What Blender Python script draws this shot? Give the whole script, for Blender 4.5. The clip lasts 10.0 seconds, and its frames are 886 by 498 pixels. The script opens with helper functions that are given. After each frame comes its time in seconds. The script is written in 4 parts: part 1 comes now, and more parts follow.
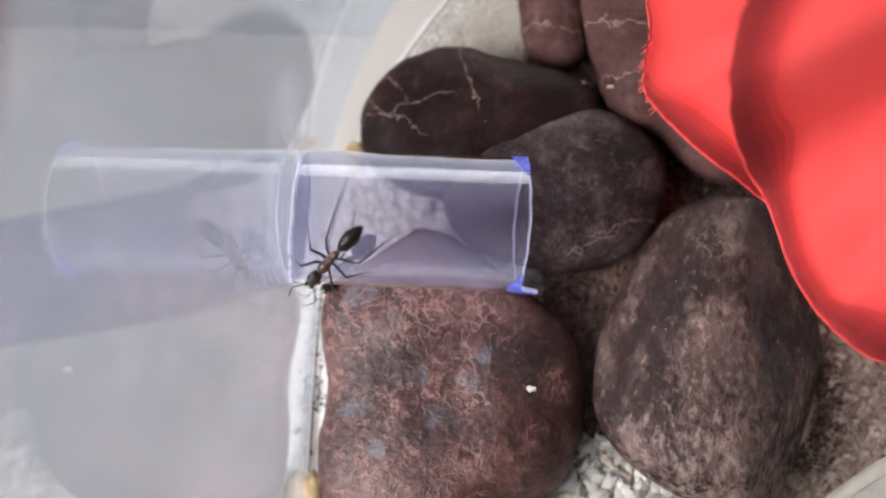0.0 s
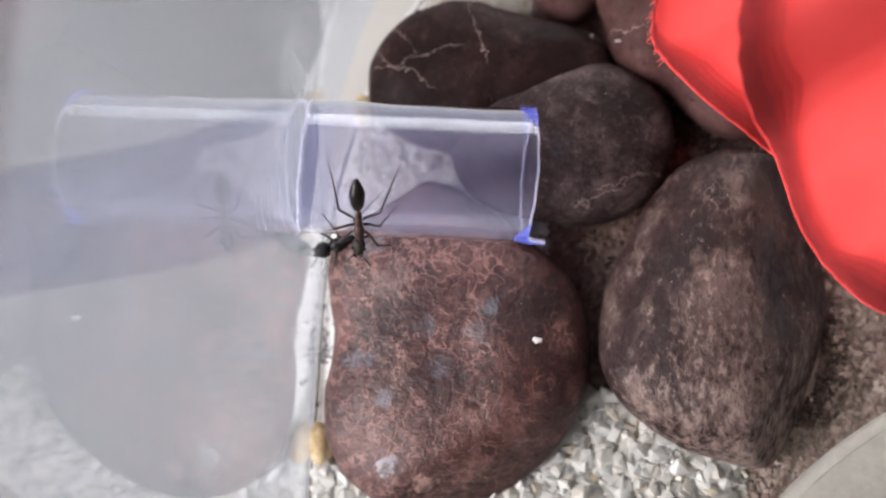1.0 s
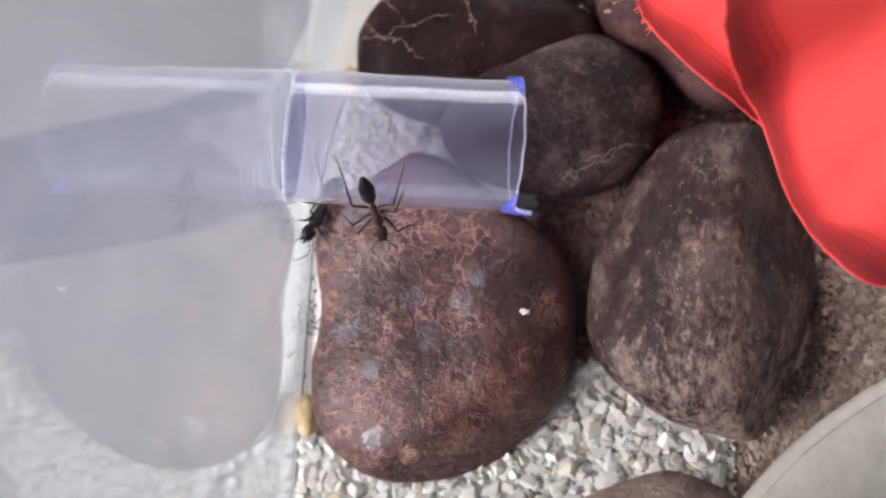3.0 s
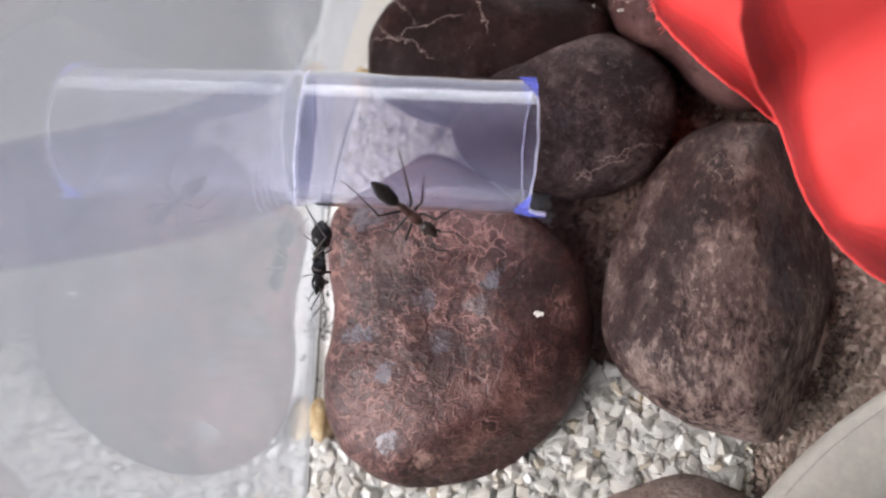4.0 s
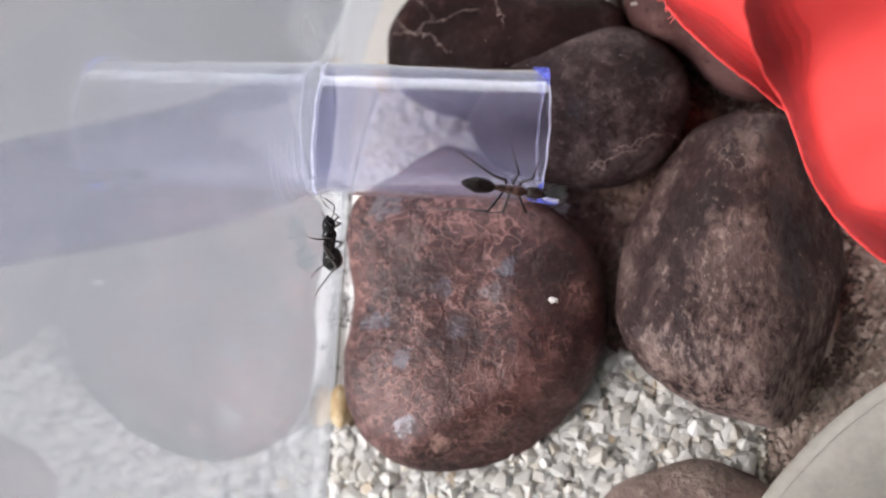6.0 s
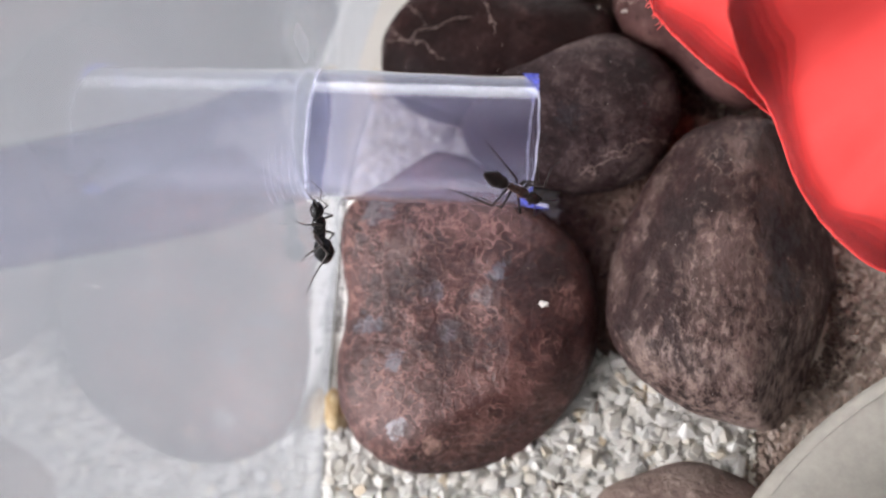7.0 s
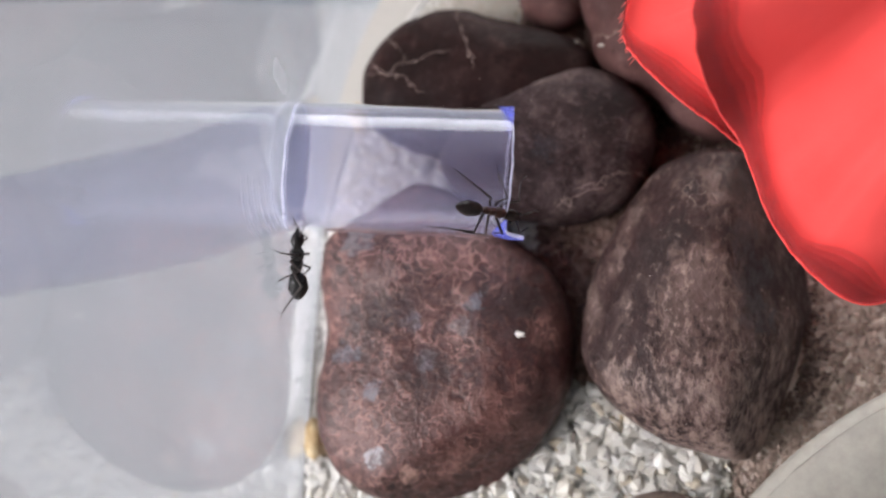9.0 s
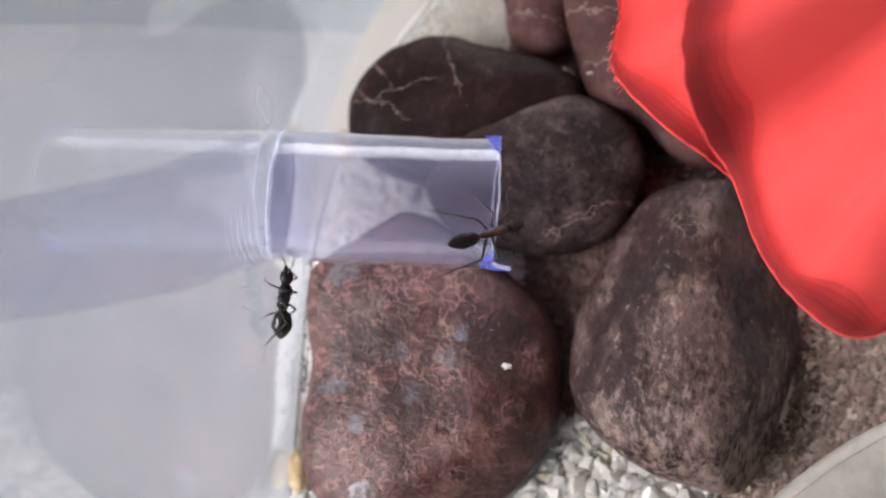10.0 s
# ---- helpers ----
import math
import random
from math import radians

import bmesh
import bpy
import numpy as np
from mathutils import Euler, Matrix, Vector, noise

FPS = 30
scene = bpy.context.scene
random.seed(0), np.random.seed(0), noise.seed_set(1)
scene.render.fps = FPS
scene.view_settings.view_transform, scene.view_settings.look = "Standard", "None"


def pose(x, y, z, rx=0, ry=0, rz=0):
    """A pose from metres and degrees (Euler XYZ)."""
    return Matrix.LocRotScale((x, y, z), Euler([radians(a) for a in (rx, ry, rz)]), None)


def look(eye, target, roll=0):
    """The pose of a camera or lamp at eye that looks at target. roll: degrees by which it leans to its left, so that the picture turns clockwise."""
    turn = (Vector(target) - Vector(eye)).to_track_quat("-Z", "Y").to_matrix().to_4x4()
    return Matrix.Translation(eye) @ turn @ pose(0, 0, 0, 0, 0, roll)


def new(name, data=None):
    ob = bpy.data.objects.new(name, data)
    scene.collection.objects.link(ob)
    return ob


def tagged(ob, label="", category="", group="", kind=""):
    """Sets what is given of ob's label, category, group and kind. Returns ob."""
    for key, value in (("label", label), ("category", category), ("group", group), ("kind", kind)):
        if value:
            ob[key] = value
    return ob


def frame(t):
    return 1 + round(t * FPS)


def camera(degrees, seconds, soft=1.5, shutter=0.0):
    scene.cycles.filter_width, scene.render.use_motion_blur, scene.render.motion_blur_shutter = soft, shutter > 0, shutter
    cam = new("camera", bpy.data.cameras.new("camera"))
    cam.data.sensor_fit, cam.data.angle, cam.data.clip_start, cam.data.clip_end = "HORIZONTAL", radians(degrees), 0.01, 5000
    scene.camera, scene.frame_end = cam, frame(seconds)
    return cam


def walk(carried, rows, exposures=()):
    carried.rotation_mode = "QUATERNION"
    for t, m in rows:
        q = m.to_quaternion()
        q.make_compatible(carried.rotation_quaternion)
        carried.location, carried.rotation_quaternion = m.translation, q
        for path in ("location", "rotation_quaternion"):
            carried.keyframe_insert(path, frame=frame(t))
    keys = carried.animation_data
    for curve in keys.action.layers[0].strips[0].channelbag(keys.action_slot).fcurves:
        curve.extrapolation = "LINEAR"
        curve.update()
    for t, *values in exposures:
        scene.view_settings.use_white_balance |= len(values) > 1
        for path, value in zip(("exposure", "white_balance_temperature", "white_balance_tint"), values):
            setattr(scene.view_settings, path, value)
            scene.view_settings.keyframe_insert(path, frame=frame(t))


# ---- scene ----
# millimetres to metres: every size below is in mm and scaled by U
U = 0.001
cam = camera(29.879, 10.0, soft=2.0, shutter=0.0)
PATH = [
    (0.0, pose(0.04510, -0.03683, 0.24578, 10.271, 5.644, 2.857)),
    (0.5, pose(0.04528, -0.03919, 0.24585, 10.075, 5.773, 3.125)),
    (1.0, pose(0.04468, -0.04197, 0.24573, 9.865, 5.647, 3.316)),
    (1.5, pose(0.04481, -0.04383, 0.24542, 9.642, 5.517, 3.481)),
    (2.0, pose(0.04743, -0.04435, 0.24520, 9.408, 5.735, 3.524)),
    (3.5, pose(0.04716, -0.04344, 0.24299, 9.384, 5.937, 3.337)),
    (4.0, pose(0.04691, -0.04352, 0.24200, 9.473, 6.294, 3.186)),
    (4.5, pose(0.04929, -0.04420, 0.24171, 9.569, 7.059, 3.214)),
    (5.0, pose(0.05093, -0.04652, 0.24248, 9.837, 7.691, 3.253)),
    (5.5, pose(0.05116, -0.04849, 0.24388, 10.151, 7.797, 3.333)),
    (7.0, pose(0.05584, -0.05136, 0.24708, 10.975, 8.436, 3.466)),
    (7.5, pose(0.05740, -0.05260, 0.24739, 11.108, 8.637, 3.446)),
    (8.0, pose(0.05824, -0.05445, 0.24789, 11.494, 8.746, 3.489)),
    (8.5, pose(0.06019, -0.05281, 0.24893, 11.637, 8.922, 3.586)),
    (9.0, pose(0.06140, -0.05160, 0.24905, 12.077, 8.861, 3.650)),
    (9.5, pose(0.06107, -0.04948, 0.24827, 12.285, 8.599, 3.655)),
    (10.0, pose(0.06197, -0.04801, 0.24645, 12.424, 8.652, 3.713)),
]
walk(cam, PATH)
cam.data.dof.use_dof = True
cam.data.dof.focus_distance = 0.228
cam.data.dof.aperture_fstop = 10.5

# ---- light: soft daylight from a bright room, window towards +y ----
world = bpy.data.worlds.new("daylight")
scene.world = world
world.use_nodes = True
wn = world.node_tree
sky = wn.nodes.new("ShaderNodeTexSky")
sky.sky_type, sky.sun_disc = "NISHITA", False
sky.sun_elevation, sky.sun_rotation = radians(34), radians(-108)
wn.links.new(sky.outputs[0], wn.nodes["Background"].inputs[0])
wn.nodes["Background"].inputs[1].default_value = 0.003
sun_data = bpy.data.lights.new("sun", "SUN")
sun_data.energy, sun_data.angle, sun_data.color = 4.15, radians(26), (1.0, 0.968, 0.99)
sun = new("sun", sun_data)
sun.matrix_world = look((-0.77, -0.25, 0.54), (0, 0, 0))
win_data = bpy.data.lights.new("window_light", "AREA")
win_data.shape, win_data.size, win_data.size_y, win_data.energy = "RECTANGLE", 1.2, 0.75, 21.0
win_light = new("window_light", win_data)
win_light.matrix_world = look((0.1, 1.6, 0.36), (0.02, 0, 0.02))
scene.view_settings.exposure = -0.73

# ---- node helpers ----
def mat(name):
    m = bpy.data.materials.new(name)
    m.use_nodes = True
    nt = m.node_tree
    return m, nt, nt.nodes["Principled BSDF"], nt.nodes["Material Output"]


def put(nt, kind, **ins):
    """A node with its inputs set or linked; underscores stand for spaces."""
    n = nt.nodes.new(kind)
    for k, v in ins.items():
        plug(nt, n.inputs[int(k[1:]) if k[0] == "i" and k[1:].isdigit() else k.replace("_", " ")], v)
    return n


def plug(nt, socket, v):
    if isinstance(v, bpy.types.NodeSocket):
        nt.links.new(v, socket)
    else:
        socket.default_value = v


def calc(nt, op, a, b=0.0, c=0.0):
    n = nt.nodes.new("ShaderNodeMath")
    n.operation = op
    for i, v in enumerate((a, b, c)):
        plug(nt, n.inputs[i], v)
    return n.outputs[0]


def ramp(nt, fac, *stops):
    n = nt.nodes.new("ShaderNodeValToRGB")
    e = n.color_ramp.elements
    while len(e) < len(stops):
        e.new(0.5)
    for k, (p, c) in zip(e, stops):
        k.position = p
        k.color = (*c, 1) if isinstance(c, tuple) else (c, c, c, 1)
    plug(nt, n.inputs[0], fac)
    return n.outputs[0]


def blend(nt, fac, a, b, how="MIX"):
    n = nt.nodes.new("ShaderNodeMix")
    n.data_type, n.blend_type = "RGBA", how
    plug(nt, n.inputs[0], fac)
    plug(nt, n.inputs[6], (*a, 1) if isinstance(a, tuple) else a)
    plug(nt, n.inputs[7], (*b, 1) if isinstance(b, tuple) else b)
    return n.outputs[2]


def coords(nt, sx=1.0, sy=1.0, sz=1.0, rz=0.0):
    tc = nt.nodes.new("ShaderNodeTexCoord")
    mp = nt.nodes.new("ShaderNodeMapping")
    mp.inputs["Scale"].default_value = (sx, sy, sz)
    mp.inputs["Rotation"].default_value = (0, 0, radians(rz))
    nt.links.new(tc.outputs["Object"], mp.inputs[0])
    return mp.outputs[0]


def fuzz(nt, at, scale, detail=4.0, rough=0.55, bend=0.0):
    n = put(nt, "ShaderNodeTexNoise", Vector=at, Scale=scale, Detail=detail, Roughness=rough, Distortion=bend)
    return n.outputs[0]


def cells(nt, at, scale, feature="F1"):
    n = nt.nodes.new("ShaderNodeTexVoronoi")
    n.feature = feature
    plug(nt, n.inputs["Vector"], at)
    plug(nt, n.inputs["Scale"], scale)
    return n


def relief(nt, bsdf, height, strength, dist):
    b = put(nt, "ShaderNodeBump", Strength=strength, Distance=dist, Height=height)
    nt.links.new(b.outputs[0], bsdf.inputs["Normal"])


# ---- materials ----
def rock(name, dark, mid, light, veins=(), spots=(), patch=None, bias=(0, 0), grain=300.0, stretch=(1, 1, 1, 0), rough=0.62, bump=0.6, crackle=0.5, fleck=0.5, mottle=0.6, shine=0.25, dust=0.02, lean=(0, 0), zone=None):
    """Weathered pebble: mottled ground, crackle of light mineral, flecks, and marks at given places (mm from its middle)."""
    m, nt, b, out = mat(name)
    raw = coords(nt)
    at = coords(nt, *stretch)
    wob = put(nt, "ShaderNodeTexNoise", Vector=at, Scale=grain * 0.8, Detail=3.0, Roughness=0.5)
    off = put(nt, "ShaderNodeVectorMath", i0=wob.outputs["Color"], i1=(0.5, 0.5, 0.5))
    off.operation = "SUBTRACT"
    push = put(nt, "ShaderNodeVectorMath", i0=off.outputs[0], i1=(0.0075, 0.0075, 0.0075))
    push.operation = "MULTIPLY"
    add = put(nt, "ShaderNodeVectorMath", i0=at, i1=push.outputs[0])
    add.operation = "ADD"
    warped = add.outputs[0]
    broad = fuzz(nt, at, grain * 0.3, 4, 0.55)
    xyz = put(nt, "ShaderNodeSeparateXYZ", Vector=raw)
    drift = calc(nt, "ADD", calc(nt, "MULTIPLY", xyz.outputs[0], lean[0]), calc(nt, "MULTIPLY", xyz.outputs[1], lean[1]))
    fine = fuzz(nt, at, grain * 2.2, 4, 0.6)
    mid_n = fuzz(nt, warped, grain * 0.9, 4, 0.6)
    base = ramp(nt, calc(nt, "ADD", calc(nt, "MULTIPLY", broad, 0.6), calc(nt, "MULTIPLY", mid_n, 0.4)), (0.40, dark), (0.5, mid), (0.62, tuple(0.76 * x + 0.24 * y for x, y in zip(mid, light))))
    if zone:
        # a paler area with a ragged edge, putting the stone's lit part into its colour
        zx, zy, rx, ry, tint, bare = zone
        ex = calc(nt, "POWER", calc(nt, "ABSOLUTE", calc(nt, "MULTIPLY", calc(nt, "SUBTRACT", xyz.outputs[0], zx * U), 1 / (rx * U))), 2.0)
        ey = calc(nt, "POWER", calc(nt, "ABSOLUTE", calc(nt, "MULTIPLY", calc(nt, "SUBTRACT", xyz.outputs[1], zy * U), 1 / (ry * U))), 2.0)
        span = calc(nt, "ADD", calc(nt, "SQRT", calc(nt, "ADD", ex, ey)), calc(nt, "MULTIPLY", calc(nt, "SUBTRACT", mid_n, 0.5), 1.2))
        lit_area = ramp(nt, span, (0.7, 1.0), (1.1, 0.0))
        drift = calc(nt, "ADD", drift, calc(nt, "MULTIPLY", calc(nt, "SUBTRACT", lit_area, bare), 0.2))
        base = blend(nt, calc(nt, "MULTIPLY", lit_area, ramp(nt, fine, (0.3, 0.3), (0.6, 1.0))), base, tint)
    v = cells(nt, warped, grain, "DISTANCE_TO_EDGE")
    cell = cells(nt, warped, grain)
    tone = put(nt, "ShaderNodeSeparateColor", Color=cell.outputs["Color"]).outputs[1]
    col = blend(nt, calc(nt, "MULTIPLY", ramp(nt, tone, (0.2, 0.0), (0.9, 1.0)), mottle * 0.5), base, tuple(0.6 * x for x in dark))
    gate = ramp(nt, calc(nt, "ADD", calc(nt, "ADD", drift, calc(nt, "MULTIPLY", broad, 0.5)), calc(nt, "MULTIPLY", mid_n, 0.5)), (0.47, 0.0), (0.61, 1.0))
    web = calc(nt, "MULTIPLY", ramp(nt, v.outputs["Distance"], (0.0, 1.0), (0.03, 0.7), (0.075, 0.0)), calc(nt, "MULTIPLY", gate, ramp(nt, fine, (0.36, 0.2), (0.5, 1.0))))
    # pale mineral round the clasts: seams of uneven width, in swarms, with a finer net between
    width = ramp(nt, fuzz(nt, raw, grain * 0.8, 3, 0.6), (0.38, 0.015), (0.62, 0.095))
    seam = calc(nt, "SUBTRACT", 1.0, calc(nt, "DIVIDE", v.outputs["Distance"], width))
    net = cells(nt, warped, grain * 1.9, "DISTANCE_TO_EDGE")
    fine_seam = ramp(nt, net.outputs["Distance"], (0.0, 0.8), (0.04, 0.4), (0.09, 0.0))
    swarm = ramp(nt, calc(nt, "ADD", drift, fuzz(nt, raw, grain * 0.36, 4, 0.6)), (0.45, 0.08), (0.6, 1.0))
    web = calc(nt, "MULTIPLY", calc(nt, "MAXIMUM", ramp(nt, seam, (0.0, 0.0), (0.5, 1.0)), calc(nt, "MULTIPLY", fine_seam, 0.22)), calc(nt, "MULTIPLY", swarm, ramp(nt, fine, (0.34, 0.45), (0.48, 1.0))))
    col = blend(nt, calc(nt, "MULTIPLY", web, crackle), col, light)
    # broad darker and paler clouds in the skin
    cloud = fuzz(nt, raw, grain * 0.16, 3, 0.5, 0.3)
    col = blend(nt, ramp(nt, cloud, (0.38, mottle * 0.6), (0.52, 0.0)), col, dark)
    bits = ramp(nt, fine, (0.54, 0.0), (0.66, 1.0))
    bits_where = ramp(nt, calc(nt, "ADD", drift, mid_n), (0.42, 0.1), (0.62, 1.0))
    col = blend(nt, calc(nt, "MULTIPLY", calc(nt, "MULTIPLY", bits, bits_where), fleck), col, light)
    col = blend(nt, ramp(nt, fine, (0.30, 0.6), (0.40, 0.0)), col, tuple(0.4 * x for x in dark))
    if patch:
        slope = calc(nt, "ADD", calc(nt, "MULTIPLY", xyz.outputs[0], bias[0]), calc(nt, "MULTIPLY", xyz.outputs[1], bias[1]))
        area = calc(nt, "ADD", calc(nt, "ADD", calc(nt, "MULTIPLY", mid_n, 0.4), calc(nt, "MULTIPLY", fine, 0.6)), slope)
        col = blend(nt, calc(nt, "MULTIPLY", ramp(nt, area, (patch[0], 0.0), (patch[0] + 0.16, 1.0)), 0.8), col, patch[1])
    for x, y, r, c in spots:
        d = put(nt, "ShaderNodeVectorMath", i0=put(nt, "ShaderNodeCombineXYZ", X=xyz.outputs[0], Y=xyz.outputs[1]).outputs[0], i1=(x * U, y * U, 0))
        d.operation = "DISTANCE"
        far = calc(nt, "ADD", calc(nt, "MULTIPLY", d.outputs["Value"], 1000.0 / r), calc(nt, "MULTIPLY", calc(nt, "SUBTRACT", mid_n, 0.5), 2.6))
        col = blend(nt, calc(nt, "MULTIPLY", ramp(nt, far, (0.75, 0.6), (1.0, 0.0)), ramp(nt, fine, (0.4, 0.35), (0.55, 1.0))), col, c)
    for nx, ny, d, w, mx, my, md in veins:
        # a thin sheet of quartz through the stone, ending where the second line cuts it off
        pos = calc(nt, "ADD", calc(nt, "MULTIPLY", xyz.outputs[0], nx * 1000), calc(nt, "MULTIPLY", xyz.outputs[1], ny * 1000))
        bend = calc(nt, "MULTIPLY", calc(nt, "SUBTRACT", fuzz(nt, raw, 190.0, 4, 0.65), 0.5), 7.0)
        line = calc(nt, "ABSOLUTE", calc(nt, "SUBTRACT", calc(nt, "ADD", pos, bend), d))
        end = calc(nt, "ADD", calc(nt, "MULTIPLY", xyz.outputs[0], mx * 1000), calc(nt, "MULTIPLY", xyz.outputs[1], my * 1000))
        keep = ramp(nt, calc(nt, "MULTIPLY", calc(nt, "SUBTRACT", end, md), 0.25), (0.0, 0.0), (0.3, 1.0))
        gap = ramp(nt, fuzz(nt, raw, 420.0, 3), (0.36, 0.15), (0.52, 1.0))
        mask = calc(nt, "MULTIPLY", calc(nt, "MULTIPLY", ramp(nt, calc(nt, "DIVIDE", line, w), (0.0, 1.0), (0.45, 0.7), (1.0, 0.0)), keep), gap)
        col = blend(nt, calc(nt, "MULTIPLY", mask, 0.75), col, (0.27, 0.205, 0.18))
    nt.links.new(col, b.inputs["Base Color"])
    nt.links.new(ramp(nt, fine, (0.3, rough + 0.12), (0.7, rough - 0.12)), b.inputs["Roughness"])
    b.inputs["Specular IOR Level"].default_value = shine
    # fine dust on the worn skin
    b.inputs["Sheen Weight"].default_value = dust
    b.inputs["Sheen Roughness"].default_value = 0.45
    b.inputs["Sheen Tint"].default_value = (0.95, 0.85, 0.8, 1)
    h = calc(nt, "ADD", calc(nt, "MULTIPLY", fine, 0.5), calc(nt, "ADD", mid_n, calc(nt, "MULTIPLY", web, 0.12)))
    relief(nt, b, h, bump, 0.0011)
    return m


BLUE_GREY, PALE = (0.115, 0.125, 0.155), (0.42, 0.36, 0.33)
# patch bias and zone paint this pebble's lit lower left a paler pink
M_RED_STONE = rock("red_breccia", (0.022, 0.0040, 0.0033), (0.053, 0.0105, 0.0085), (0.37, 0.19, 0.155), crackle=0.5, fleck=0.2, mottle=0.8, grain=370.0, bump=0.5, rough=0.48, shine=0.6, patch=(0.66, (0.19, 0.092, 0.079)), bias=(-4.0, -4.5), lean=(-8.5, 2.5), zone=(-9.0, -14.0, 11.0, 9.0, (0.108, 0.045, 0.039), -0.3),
                   spots=((5.3, 5.8, 1.7, BLUE_GREY), (-13.5, -2.8, 2.1, BLUE_GREY), (-3.7, 2.2, 1.7, (0.085, 0.08, 0.10)), (-8.7, -8.2, 1.5, BLUE_GREY), (-1.4, -3.5, 1.8, (0.085, 0.075, 0.09)), (3.1, 1.5, 1.8, (0.13, 0.115, 0.12)), (-12.9, 13.9, 2.6, (0.15, 0.14, 0.15)), (-9.4, 8.7, 3.4, (0.18, 0.115, 0.10)), (-8.4, -17.4, 1.7, (0.40, 0.40, 0.43)), (-3.5, -19.7, 1.4, (0.46, 0.28, 0.23))))
M_DARK_STONE = rock("dark_maroon", (0.0105, 0.0042, 0.0037), (0.0195, 0.0078, 0.0068), (0.10, 0.06, 0.055), crackle=0.1, fleck=0.2, mottle=0.4, grain=260.0, bump=0.3, rough=0.55, shine=0.1, dust=0.0,
                    veins=((1.0, 0.2, -1.2, 0.16, 0.1, 1.0, 0.0), (-0.25, 1.0, 4.3, 0.15, -1.0, 0.0, 4.0), (0.8, 0.6, -7.5, 0.15, -0.3, 1.0, 5.0), (0.6, 1.0, -8.0, 0.12, -1.0, 0.3, 6.0)))
M_GREY_STONE = rock("grey_brown", (0.0195, 0.0104, 0.0106), (0.036, 0.0203, 0.0203), (0.27, 0.20, 0.185), crackle=0.1, fleck=0.22, mottle=0.35, grain=420.0, bump=0.4, shine=0.15, dust=0.0,
                    veins=((-0.43, 0.9, -9.9, 0.2, 1.0, 0.0, 1.5), (-0.3, 0.95, -8.4, 0.12, 1.0, 0.3, 2.5)),
                    spots=((0.8, -2.1, 2.2, (0.03, 0.027, 0.032)), (10.5, 6.6, 0.9, (0.02, 0.015, 0.015))))
# the zone paints the lit, dusty middle lighter than the shaded flanks
M_STREAK_STONE = rock("streaked_brown", (0.0150, 0.0046, 0.0041), (0.034, 0.0130, 0.0115), (0.44, 0.325, 0.275), zone=(-1.0, -5.5, 7.0, 13.5, (0.22, 0.142, 0.123), 0.5), patch=(0.60, (0.26, 0.183, 0.157)), bias=(3.0, -9.0), grain=330.0, stretch=(1.3, 0.8, 1.0, 10), crackle=0.25, fleck=0.4, mottle=0.7, bump=0.45, shine=0.35,
                      # grey mineral spots; the widest paints the cloth's shade on the top end
                      spots=((5.5, 2.5, 3.2, (0.04, 0.037, 0.042)), (6.5, -3.0, 2.8, (0.045, 0.042, 0.047)), (4.5, 8.0, 2.6, (0.045, 0.04, 0.045)), (5.0, 17.5, 5.0, (0.03, 0.022, 0.022)), (-1.0, -1.0, 3.0, (0.10, 0.058, 0.053))))
M_PINK_STONE = rock("pinkish_maroon", (0.056, 0.025, 0.022), (0.085, 0.040, 0.036), (0.22, 0.13, 0.12), crackle=0.1, fleck=0.2, mottle=0.4, grain=300.0, bump=0.3, shine=0.12, dust=0.0,
                    veins=((0.1, 1.0, -3.5, 0.2, 0.0, 1.0, -30.0), (0.05, 1.0, 5.0, 0.24, 0, 1, -30)))
M_BROWN_STONE = rock("worn_brown", (0.15, 0.10, 0.084), (0.215, 0.155, 0.13), (0.42, 0.34, 0.29), grain=360.0, fleck=0.5, crackle=0.3)
M_YELLOW_STONE = rock("honey_quartz", (0.27, 0.17, 0.075), (0.42, 0.31, 0.17), (0.62, 0.52, 0.36), grain=300.0, rough=0.35, bump=0.2, mottle=0.2)


def quartz(name, *tones, glow=0.3, gloss=0.3, dust=(0.50, 0.46, 0.40)):
    m, nt, b, out = mat(name)
    at = coords(nt)
    geo = nt.nodes.new("ShaderNodeNewGeometry")
    n = ramp(nt, geo.outputs["Random Per Island"], *tones)
    nt.links.new(blend(nt, ramp(nt, fuzz(nt, at, 900.0, 4), (0.35, 0.0), (0.75, 0.3)), n, dust), b.inputs["Base Color"])
    b.inputs["Roughness"].default_value = gloss
    b.inputs["Subsurface Weight"].default_value = glow
    b.inputs["Subsurface Radius"].default_value = (1.0, 0.95, 0.85)
    b.inputs["Subsurface Scale"].default_value = 0.0012
    relief(nt, b, fuzz(nt, at, 1400.0, 3), 0.25, 0.0004)
    return m


M_GRAVEL = quartz("white_quartz", (0.0, (0.62, 0.605, 0.56)), (0.35, (0.58, 0.56, 0.515)), (0.7, (0.54, 0.515, 0.465)), (0.94, (0.48, 0.445, 0.38)), (0.975, (0.66, 0.57, 0.44)), (0.99, (0.45, 0.35, 0.23)), (0.996, (0.08, 0.06, 0.05)), glow=0.5, gloss=0.3)
M_SAND = quartz("tan_sand", (0.0, (0.30, 0.228, 0.188)), (0.5, (0.26, 0.192, 0.157)), (0.85, (0.22, 0.155, 0.124)), (0.96, (0.13, 0.084, 0.063)), (0.985, (0.10, 0.07, 0.055)), gloss=0.45, glow=0.25, dust=(0.40, 0.305, 0.255))
M_PALE = quartz("cream_gravel", (0.0, (0.88, 0.855, 0.79)), (0.6, (0.82, 0.785, 0.71)), (0.93, (0.74, 0.65, 0.50)), (0.985, (0.34, 0.26, 0.19)), gloss=0.4, glow=0.2)
